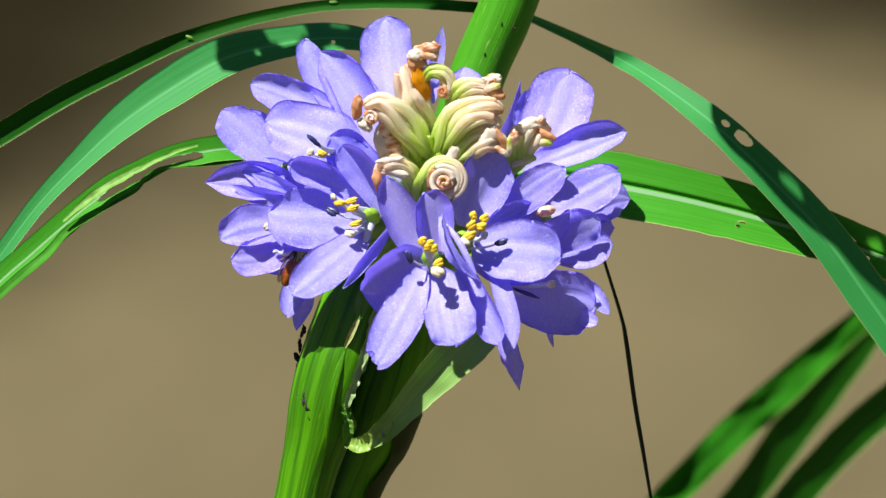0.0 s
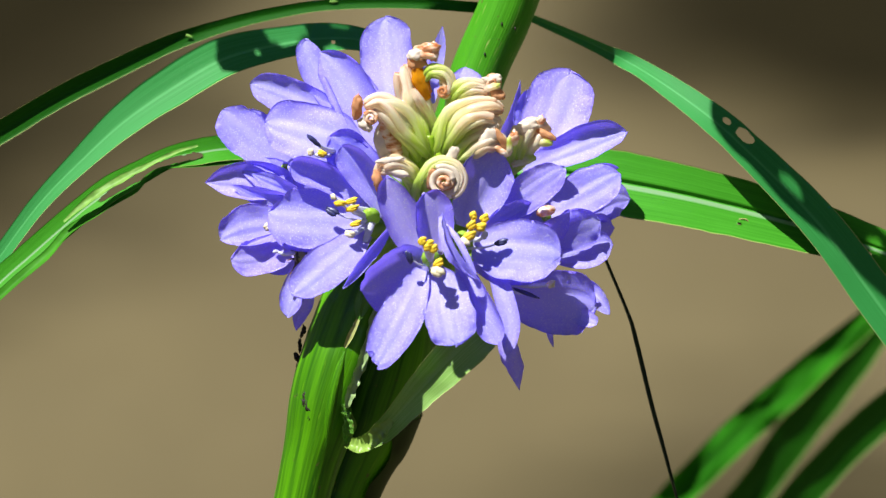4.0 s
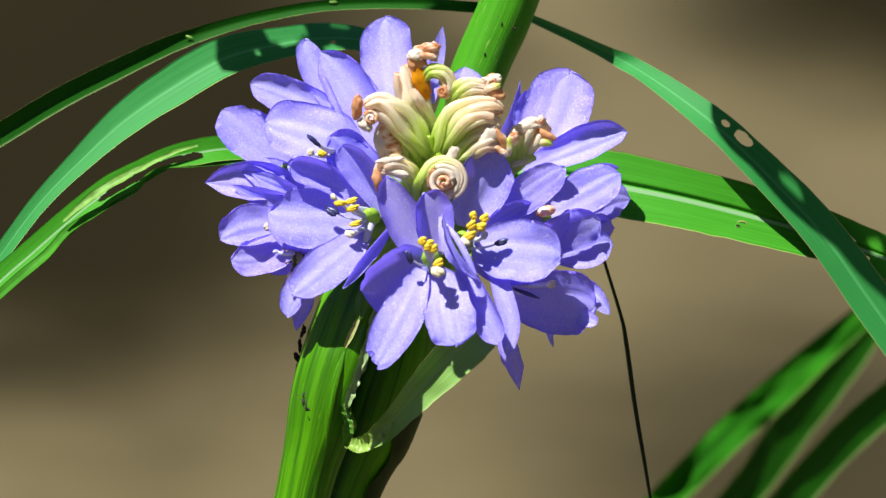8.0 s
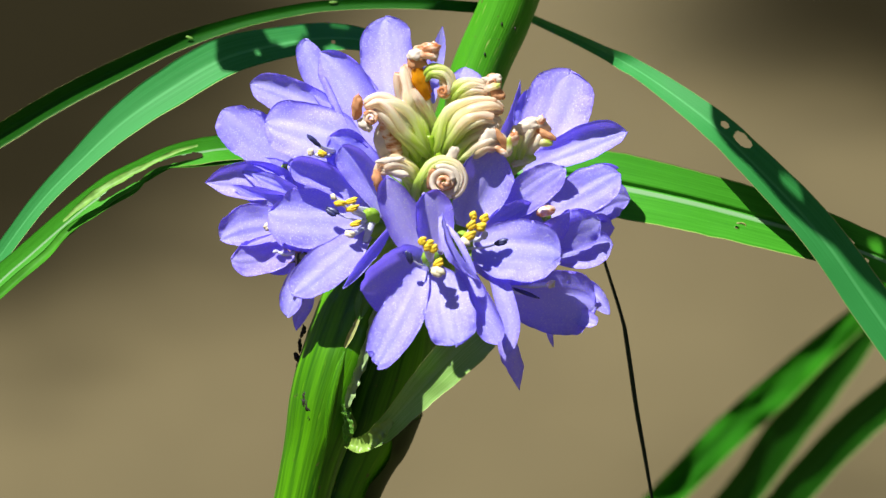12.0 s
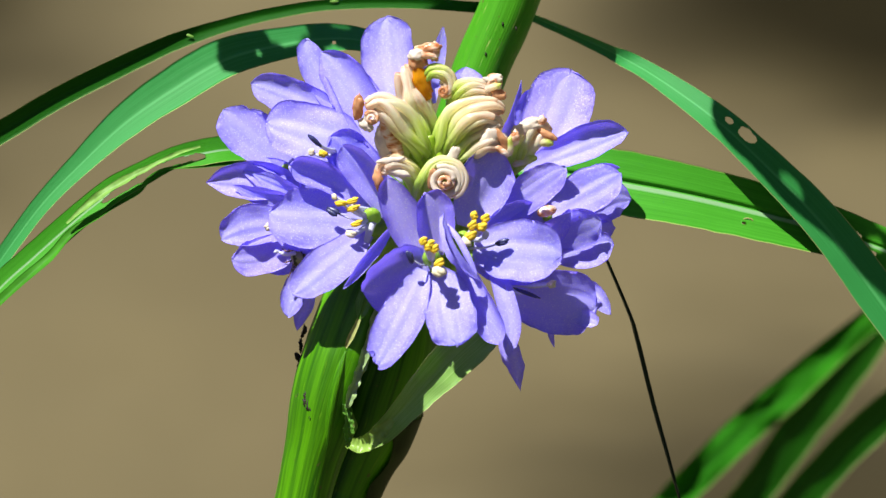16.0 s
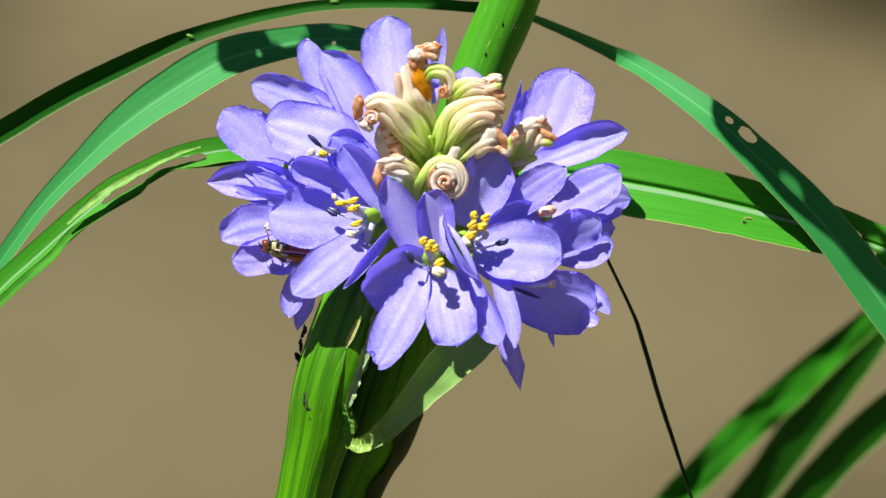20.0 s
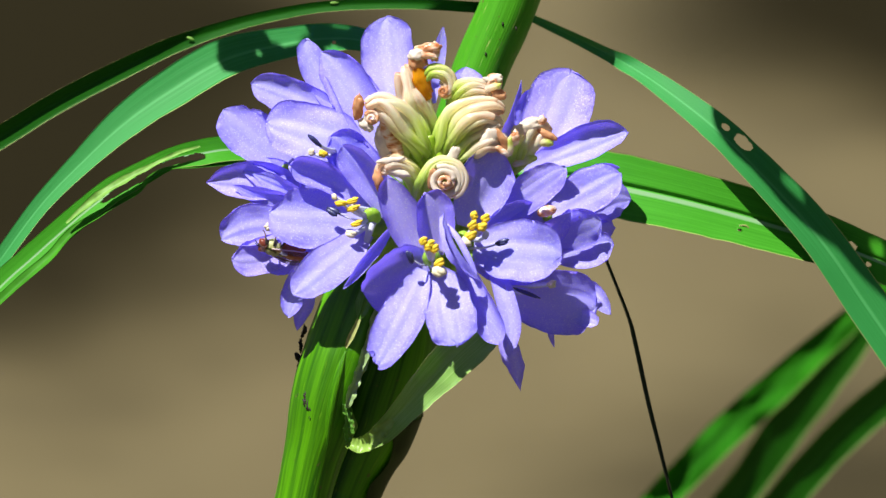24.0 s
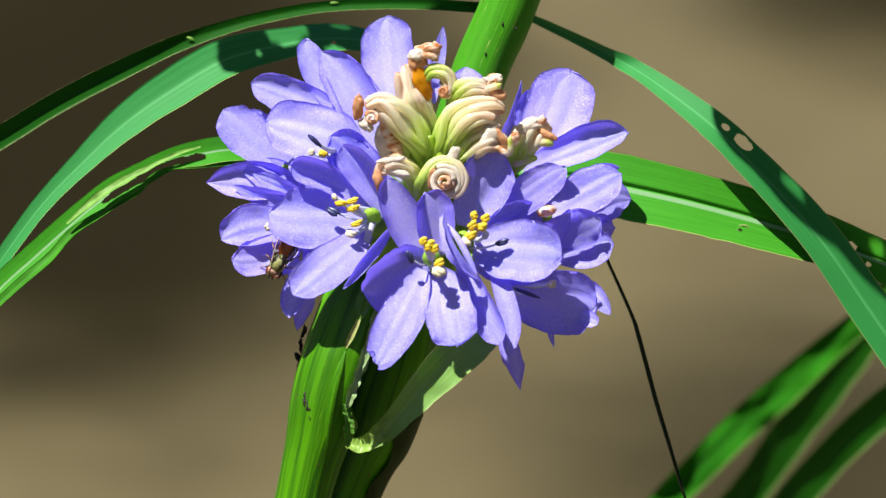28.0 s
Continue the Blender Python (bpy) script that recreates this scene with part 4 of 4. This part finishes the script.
def withered(rows, strands, turns, swell, label="withered cream flower twisted into a curl", first=-15, last=195):
    """Thin ribbed strands laid side by side round the front of a line of (x, y, d, radius), slowly winding."""
    g = glide(rows, 46)
    heart = part("withered_flower", tube("withered_flower", [(r[0], r[1], r[2] - 5, r[3] * 0.66) for r in rows], WITHERED, 14, 44, 0.25), plant, label)
    key = rows[0][0] * 0.13 + rows[-1][1] * 0.29
    for k in range(strands):
        line = []
        reach = 1.0 - 0.22 * abs(noise.noise(Vector((k * 1.7, key, 1)))) * 2
        own = 1 + 0.8 * noise.noise(Vector((k * 2.3, key, 4)))
        for i, r in enumerate(g):
            s = i / (len(g) - 1)
            if s > reach:
                break
            a = radians(first + (last - first) * k / max(1, strands - 1)) + 2 * math.pi * turns * (s - 0.5) + 1.0 * noise.noise(Vector((s * 2.6, k * 1.3, key)))
            t = g[min(i + 1, len(g) - 1)] - g[max(i - 1, 0)]
            px, py = -t[1], t[0]
            q = max(1e-6, math.hypot(px, py))
            o = r[3] * 0.74 * (1 + 0.14 * noise.noise(Vector((s * 4, k * 2.1, key + 3))))
            line.append((r[0] + px / q * o * math.cos(a), r[1] + py / q * o * math.cos(a), r[2] + o * math.sin(a), r[3] * swell * own * (1 - 0.25 * s) * (1 + 0.35 * noise.noise(Vector((s * 5, k * 3.1, key))))))
        part("fold", tube("fold", line[::3] + line[-1:], WITHERED, 9, 44, 0.3), heart)
    return heart


def shrivelled(heart, x, y, d, size, direction=(1, 0, 0.3), material=None, name="brown_tip"):
    """A shrunken, wrinkled lump at the end of a withered flower."""
    place = at(x, y, d)
    me = ball(name, place, size, material or BROWN_TIP, U * direction[0] + V * direction[1] + W * direction[2], 0.22, 22, 16)
    for v in me.vertices:
        out = v.co - place
        v.co = place + out * (1 + 0.24 * noise.noise(v.co * 1100) + 0.09 * noise.noise(v.co * 3000))
    part(name, me, heart)


def rolled(heart, x, y, d, r, start, turns, thick, material=None):
    """A rolled-up brown end: a tight spiral with a pale inner turn."""
    sgn = 1 if turns > 0 else -1
    rows = coil(x, y, d, r, r * 0.10, start, sgn * 1.75, 18, r * 0.7, r * 0.27, r * 0.16)
    part("brown_curl", tube("brown_curl", rows, material or BROWN_TIP, 10, 60, 0.45), heart)
    rows = coil(x, y, d - r * 0.35, r * 0.95, r * 0.30, start + 60, sgn * 1.3, 14, r * 0.5, r * 0.26, r * 0.2)
    part("pale_curl", tube("pale_curl", rows, PALE_CURL, 10, 44, 0.4), heart)


def withered_flowers():
    # the curl that leans to the upper left
    h = withered([(756, 312, 150, 16), (742, 268, 178, 27), (718, 228, 200, 29), (690, 198, 214, 26), (664, 184, 220, 20), (646, 192, 222, 12)], 5, 0.14, 0.40)
    rolled(h, 656, 210, 232, 13, 150, -1.2, 6)
    shrivelled(h, 632, 190, 230, (24, 10, 9), (0.08, 1, 0.2), AMBER_TIP)
    shrivelled(h, 645, 222, 226, (16, 9, 8), (0.9, -0.6, 0.2), PALE_CURL)
    shrivelled(h, 692, 244, 206, (46, 13, 6), (-0.42, 1, 0.2), BROWN_TIP)
    shrivelled(h, 680, 262, 196, (40, 15, 8), (-0.35, 1, 0.2), PALE_CURL)
    # the upright one with an amber hollow
    h = withered([(764, 285, 140, 14), (752, 236, 160, 26), (734, 190, 172, 30), (724, 150, 176, 26), (726, 114, 180, 18)], 4, 0.10, 0.42)
    shrivelled(h, 745, 146, 186, (34, 15, 10), (-0.35, 1, 0.2), AMBER)
    shrivelled(h, 738, 108, 190, (20, 17, 12), (0.6, 1, 0.2), AMBER_TIP)
    shrivelled(h, 736, 98, 196, (16, 11, 10), (1, 0.2, 0.2), PALE_CURL)
    shrivelled(h, 756, 86, 196, (26, 10, 10), (1, 0.15, 0.2))
    shrivelled(h, 768, 92, 194, (18, 9, 9), (0.1, 1, 0.2))
    shrivelled(h, 752, 98, 200, (20, 7, 7), (1, -0.2, 0.2), BROWN_TIP)
    shrivelled(h, 716, 186, 198, (11, 8, 6), (0.3, 1, 0.2), PALE_CURL)
    h = withered([(745, 150, 178, 8), (762, 128, 188, 13), (784, 130, 192, 14), (795, 148, 192, 12), (790, 166, 192, 10), (778, 166, 192, 7)], 5, 0.15, 0.36)
    rolled(h, 784, 162, 198, 12, 60, -1.2, 5, AMBER_TIP)
    # the broad one swept to the right
    h = withered([(768, 300, 158, 13), (778, 250, 182, 22), (802, 208, 200, 27), (838, 192, 210, 24), (872, 190, 212, 17), (890, 198, 208, 9)], 5, 0.10, 0.38)
    h = withered([(778, 292, 168, 10), (796, 250, 194, 18), (822, 222, 212, 22), (852, 210, 218, 19), (876, 212, 216, 15), (884, 226, 210, 8)], 4, 0.12, 0.42)
    shrivelled(h, 868, 226, 222, (16, 8, 6), (1, 0.3, 0.2), PALE_CURL)
    shrivelled(h, 842, 238, 208, (12, 7, 5), (0.6, 1, 0.2))
    h = withered([(795, 190, 170, 10), (808, 164, 190, 16), (832, 156, 196, 18), (856, 160, 196, 14), (866, 170, 194, 8)], 6, 0.12, 0.34)
    rolled(h, 872, 148, 204, 15, 130, -1.1, 6)
    shrivelled(h, 872, 140, 204, (18, 8, 8), (1, 0.1, 0.2), PALE_CURL)
    shrivelled(h, 872, 154, 212, (18, 6, 7), (1, 0.3, 0.2), WITHERED)
    shrivelled(h, 880, 168, 206, (14, 10, 8), (1, -0.5, 0.2), AMBER_TIP)
    # the two shrunken ones below it
    h = withered([(786, 318, 150, 10), (808, 284, 186, 18), (834, 264, 202, 23), (858, 252, 212, 24), (880, 252, 214, 18), (892, 262, 210, 10)], 5, 0.22, 0.40)
    shrivelled(h, 866, 246, 224, (20, 17, 12), (0.4, 1, 0.2), PALE_CURL)
    shrivelled(h, 890, 252, 230, (24, 7, 7), (-0.5, 1, 0.2), AMBER_TIP)
    shrivelled(h, 882, 264, 228, (22, 6, 6), (1, -0.7, 0.2))
    shrivelled(h, 908, 246, 226, (16, 9, 8), (0.3, 1, 0.2))
    shrivelled(h, 900, 262, 228, (18, 7, 7), (0.1, 1, 0.2), WITHERED)
    h = withered([(896, 304, 112, 14), (914, 272, 128, 22), (932, 244, 140, 25), (954, 232, 144, 22), (972, 240, 142, 12)], 5, 0.20, 0.40)
    shrivelled(h, 930, 226, 158, (26, 12, 9), (1, 0.25, 0.2), PALE_CURL)
    shrivelled(h, 955, 216, 156, (15, 8, 8), (0.6, 1, 0.2))
    shrivelled(h, 966, 238, 160, (20, 7, 7), (1, -0.5, 0.2), AMBER_TIP)
    shrivelled(h, 960, 252, 158, (20, 8, 7), (1, -0.1, 0.2), WITHERED)
    shrivelled(h, 928, 284, 140, (24, 9, 7), (1, 0.35, 0.2), WITHERED)
    # the snail-like roll
    h = withered([(742, 362, 170, 9), (744, 334, 200, 11)] + coil(787, 320, 226, 37, 27, 175, -0.8, 8, 10, 10, 8), 4, 0.12, 0.5, "withered cream flower rolled up like a snail")
    part("pale_curl", tube("pale_curl", coil(786, 322, 236, 28, 17, 120, -1.3, 14, 8, 6.5, 5.5), PALE_CURL, 10, 44, 0.4), h)
    part("brown_curl", tube("brown_curl", coil(787, 322, 242, 15, 3, 60, -1.6, 18, 12, 5.0, 3.6), BROWN_TIP, 10, 60, 0.4), h)
    shrivelled(h, 764, 318, 234, (22, 9, 6), (0.1, 1, 0.2), AMBER_TIP)
    shrivelled(h, 799, 278, 226, (20, 10, 5), (0.55, 1, 0.2), PALE_CURL)
    # the arch beside it
    h = withered([(742, 372, 150, 9), (738, 334, 180, 16), (722, 304, 200, 19), (698, 292, 208, 19), (676, 298, 208, 14), (666, 312, 204, 8)], 5, 0.12, 0.38)
    shrivelled(h, 668, 320, 218, (20, 9, 8), (-0.2, 1, 0.2), AMBER_TIP)
    shrivelled(h, 690, 284, 224, (26, 6, 5), (1, 0.1, 0.2), PALE_CURL)
    shrivelled(h, 700, 304, 220, (24, 9, 6), (1, -0.3, 0.2), PALE_CURL)
    # the green necks from which the curls rise
    for x, y, e, f in ((742, 352, 728, 262), (750, 352, 744, 246), (758, 350, 760, 240), (770, 345, 782, 250), (782, 335, 812, 262), (796, 330, 842, 278)):
        part("neck", tube("neck", [(x, y, 150, 13), ((x + e) / 2, (y + f) / 2, 182, 11), (e, f, 190, 7)], NECK, 12, 20, 0.2), plant, "yellow-green withered flower neck")


withered_flowers()
leaf_marks()


# ---- blurred blades behind ----
def tuft():
    tf = thing("grass_tuft", Vector((0.01, 0.16, 0)), "tall green grass blades standing out of the water", "grass")
    out = []
    for face, rows, mat in (
        ((0.1, 0.15, 0.95), [(1150, 915, -2000, 30), (1196, 868, -2000, 32), (1300, 764, -2000, 34), (1384, 690, -2000, 34), (1470, 612, -2000, 28), (1640, 470, -2000, 18)], LEAF_FRESH),
        ((0.34, -0.18, 0.93), [(1276, 925, -2200, 40), (1322, 868, -2200, 42), (1396, 766, -2200, 44), (1454, 690, -2200, 45), (1532, 580, -2200, 44), (1660, 405, -2200, 26)], LEAF_TUFT),
        ((0.34, -0.18, 0.93), [(1360, 925, -1800, 36), (1402, 881, -1800, 38), (1497, 778, -1800, 40), (1582, 703, -1800, 38), (1720, 580, -1800, 26)], LEAF_TUFT),
    ):
        low = at(*rows[0][:3])
        step = (low - at(*rows[2][:3])) * 0.8
        far = low + step * 1.6
        w = [(far.x - 0.012, far.y - 0.01, -0.02, 18), (far.x - 0.008, far.y - 0.004, far.z * 0.5, 24), (*far, 30)]
        w += [(*at(*r[:3]), r[3]) for r in rows]
        out.append(part("blade", ribbon("blade", w, mat, face, 0.3 if mat is LEAF_FRESH else 0.14, 110, 10, 3, wave=0.9 if mat is LEAF_FRESH else 0.1, ruffle=14, world_rows=True), tf, "tall green grass blade", tf.location))
    return tf, out


TUFT, BLADES = tuft()


# ---- fly ----
def build_fly():
    f = thing("fly", HEAD, "rust-brown fly with grey-green thorax and red eyes on a flower", "fly")
    # built head towards +x, back towards +z, in its own space

    def piece(name, place, size, mat, parent, direction=(1, 0, 0), label="", lump=0.08, seg=18, rings=14):
        me = ball(name, Vector(place) * 0.0001, size, mat, Vector(direction), lump, seg, rings)
        ob = new(name, me)
        ob.parent = parent
        return tagged(ob, label)

    def limb(name, rows, mat, parent, label=""):
        me = tube(name, [(r[0] * 1e-4, r[1] * 1e-4, r[2] * 1e-4, r[3]) for r in rows], mat, 7, 18, world_rows=True)
        ob = new(name, me)
        ob.parent = parent
        return tagged(ob, label)
    thorax = piece("thorax", (0, 0, 0), (18, 16, 14.5), FLY_GREY, f, label="grey-green striped thorax")
    piece("scutellum", (-15, 0, 7), (6, 8.5, 5), FLY_GREY, thorax)
    piece("abdomen", (-36, 0, -2), (30, 17.5, 14), FLY_RUST, f, label="glossy rust-brown abdomen")
    head = piece("head", (17, 0, -1), (7, 13, 11.5), FLY_PALE, f, label="pale banded head")
    piece("face", (24, 0, -3), (4, 6, 9), FLY_PALE, head)
    for s in (-1, 1):
        piece("eye", (19.5, 7.5 * s, 0.5), (7.5, 7, 10.5), FLY_EYE, head, (0.25, s, 0.15), "dark red banded eye", 0.03)
        limb("antenna", [(27, 2.5 * s, 2, 1.3), (31, 3.5 * s, 0, 1.2), (34, 4.5 * s, -4, 0.7)], FLY_DARK, head)
        for x, reach, back in ((10, 10, 10), (0, 12, 0), (-9, 13, -12)):
            leg = limb("leg", [(x, 9 * s, -7, 2.4), (x + back * 0.35, (9 + reach * 0.5) * s, 4, 2.0), (x + back * 0.8, (9 + reach * 0.85) * s, -8, 1.5)], FLY_DARK, f)
            limb("foot", [(x + back * 0.8, (9 + reach * 0.85) * s, -8, 1.4), (x + back * 1.1, (11 + reach) * s, -14, 1.1), (x + back * 1.5, (15 + reach) * s, -15, 0.8)], FLY_PALE, leg)
        rows = [(2, 9 * s, 9, 3), (-14, 11 * s, 12, 6), (-36, 13 * s, 13, 8.5), (-58, 12 * s, 9, 6), (-66, 10 * s, 6, 2)]
        me = ribbon("wing", [(r[0] * 1e-4, r[1] * 1e-4, r[2] * 1e-4, r[3]) for r in rows], WING, (0, 0.75 * s, 0.66), 0.1, 24, 6, 0.3, world_rows=True)
        wg = new("wing", me)
        wg.parent = f
        tagged(wg, "smoky brown wing with a pale edge")
        limb("vein", [(2, 11 * s, 10, 1.5), (-14, 15 * s, 11, 1.3), (-36, 19 * s, 10, 1.1), (-58, 16 * s, 7, 0.7)], FLY_VEIN, wg)
    return f


def wing_material():
    k = Mat("wing")
    k.colour((0.10, 0.045, 0.02), 0.2, 0.6)
    tr = k.n("BsdfTransparent")
    ms = k.n("MixShader", Fac=0.4)
    k.j(tr.outputs[0], ms.inputs[1])
    k.j(k.b.outputs[0], ms.inputs[2])
    k.j(ms.outputs[0], k.o.inputs[0])
    return k.m


WING = wing_material()
FLY = build_fly()


# ---- what moves ----
def sway(ob, rows):
    """Rows of (seconds, degrees turned in the plate, plate units moved to the right)."""
    o = ob.location.copy()
    walk(ob, [(t, Matrix.Translation(o + U * (dx * 0.0001)) @ Matrix.Rotation(radians(a), 4, W)) for t, a, dx in rows])


def fly_pose(x, y, d, heading, pitch=0.0, roll=0.0):
    """Head towards heading, in degrees from the right in the plate, back towards the viewer."""
    a = radians(heading)
    fwd = (U * math.cos(a) + V * math.sin(a)) * math.cos(radians(pitch)) + W * math.sin(radians(pitch))
    left = W.cross(fwd).normalized()
    up = fwd.cross(left)
    m = Matrix((fwd, left, up)).transposed().to_4x4()
    return Matrix.Translation(at(x, y, d)) @ m @ Matrix.Rotation(radians(roll), 4, "X")


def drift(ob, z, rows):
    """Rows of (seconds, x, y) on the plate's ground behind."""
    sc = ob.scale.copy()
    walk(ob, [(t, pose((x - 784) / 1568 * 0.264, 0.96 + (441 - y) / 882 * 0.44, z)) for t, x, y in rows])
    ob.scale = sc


def motions():
    # rise and fall of the long leaves, in plate units at their outer part
    gust = [(0, 0), (0.5, 4), (1, 2), (1.5, -1), (2, -4), (2.5, -10), (3, -10), (3.5, -9), (5.5, -4), (6, -6), (6.5, -5), (7, 0), (7.5, 4), (8, 0), (8.5, 0), (9, -6), (9.5, -8), (10, -15),
            (10.5, -2), (11, -1), (11.5, 0), (12, 4), (12.5, 11), (14.5, 0), (15, 2), (15.5, 8), (16, -9), (16.5, 14), (17, 4), (17.5, 14), (18, -13), (18.5, 14), (19, 11)]
    gust += [(19.5, -1), (20, -10), (20.5, 10), (21, 13), (21.5, 11), (23.5, 10), (24, 11), (24.5, 14), (25, 10), (25.5, 7), (26, 4), (26.5, 5), (27, 8), (27.5, 2), (28, 11)]
    sway(LEAF_ARCH, [(t, -math.degrees(v / 650), 2 * min(1, max(0, (t - 12.5) / 2))) for t, v in gust])
    sway(LEAF_LOW, [(t, -math.degrees(v * 0.62 / 410), 6 * min(1, max(0, (t - 12.5) / 2)) - v * 0.22) for t, v in gust])
    sway(LEAF_TOP, [(t, math.degrees(v * 0.22 / 510), 0) for t, v in gust])
    slow = [(0, 0), (3, 1), (6, 1), (8, 0), (10, 2), (12, 0), (14.5, 4), (16.5, 6), (18, 8), (20, 7), (21.5, 4), (25, 5), (28, 6)]
    sway(LEAF_TORN, [(t, v * 0.09, v * 0.6) for t, v in slow])
    sway(LEAF_WIDE, [(t, v * 0.06, 0) for t, v in slow])
    ends = [(0, 1151), (0.5, 1138), (1, 1155), (1.5, 1164), (2, 1176), (2.5, 1203), (3, 1178), (3.5, 1200), (5.5, 1183), (6, 1188), (6.5, 1206), (7, 1160), (7.5, 1150), (8, 1150), (8.5, 1142), (9, 1195), (9.5, 1191), (10, 1211),
            (10.5, 1180), (11, 1183), (11.5, 1156), (12, 1153), (12.5, 1136), (14.5, 1195), (15, 1203), (15.5, 1168), (16, 1200), (16.5, 1175), (17, 1180), (17.5, 1164), (18, 1245), (18.5, 1171), (19, 1168)]
    ends += [(19.5, 1207), (20, 1222), (20.5, 1175), (21, 1191), (21.5, 1168), (23.5, 1195), (24, 1187), (24.5, 1188), (25, 1190), (25.5, 1207), (26, 1234), (26.5, 1222), (27, 1199), (27.5, 1206), (28, 1210)]
    sway(LEAF_THREAD, [(t, math.degrees(math.atan2(x - 1060, 450) - math.atan2(90, 450)), 0) for t, x in ends])
    for i, b in enumerate(BLADES):
        sway(b, [(t, v * 0.03, 0) for t, v in gust[::2]])
    walk(FLY, [
        (0.0, fly_pose(533, 448, 104, 62, -10)), (0.8, fly_pose(548, 440, 104, 80, -10)), (2.0, fly_pose(558, 446, 99, 115, -10)), (3.0, fly_pose(545, 456, 94, 102, 0)),
        (6.0, fly_pose(530, 454, 94, 102, 0)), (8.0, fly_pose(530, 460, 94, 102, 0)), (10.0, fly_pose(536, 461, 94, 102, 0)), (12.0, fly_pose(536, 460, 94, 102, 0)),
        (15.0, fly_pose(533, 459, 94, 102, 0)), (16.2, fly_pose(524, 457, 96, 108, 0)), (17.0, fly_pose(492, 438, 114, 142, 0, -55)), (18.0, fly_pose(492, 441, 114, 160, 0, -60)),
        (20.0, fly_pose(488, 440, 114, 168, 0, -60)), (21.0, fly_pose(484, 440, 114, 170, 0, -60)), (24.0, fly_pose(483, 438, 114, 168, 0, -60)), (24.6, fly_pose(485, 446, 114, 190, 0, -20)),
        (25.2, fly_pose(486, 457, 114, 215, 0)), (26.0, fly_pose(484, 460, 114, 222, -5)), (27.0, fly_pose(491, 466, 114, 245, -10)), (28.0, fly_pose(491, 466, 114, 242, -10)),
    ])
    # the painted shade slides over the water behind
    drift(SHADE_A, 0.004, [(0, -180, -110), (1, -60, 100), (2, -420, -60), (3, -440, -60), (5, -60, 40), (6.5, 30, 70), (8, 120, 180), (10, 20, 90), (12, -80, 40), (14.5, -420, -110), (17, -700, -100), (20, -800, -60), (21.5, -380, -40), (24, 0, 100), (26, 100, 130), (28, 160, 190)])
    drift(SHADE_D, 0.016, [(0, 1530, 1400), (1, 1450, 1100), (2, 1330, 920), (3, 1320, 950), (5.5, 1500, 1100), (7, 1420, 820), (8.2, 1420, 820), (9.2, 1380, 860), (10, 1430, 860), (11, 1470, 1050), (12.5, 1450, 1150), (15, 1300, 900), (16, 1400, 920), (17, 1600, 940), (18.5, 1630, 1200), (20, 1500, 1150), (21, 1320, 920), (23, 1550, 1050), (25, 1470, 840), (28, 1400, 820)])
    drift(SHADE_B, 0.008, [(0, 1900, -200), (1, 1600, -80), (2, 1380, 50), (3, 1580, -70), (6, 1660, -90), (7, 1760, -140), (7.8, 1790, -150), (9, 2150, 150), (10, 2060, 260), (11, 1920, 180), (12.5, 1800, -180), (14.5, 1780, -140), (16, 1680, -120), (17.6, 2100, -250), (20.2, 2050, -200), (20.6, 1750, -100), (21, 1480, 30), (21.5, 1420, 40), (24, 1760, -110), (25, 1760, -130), (26, 1760, -150), (28, 1930, -190)])


motions()
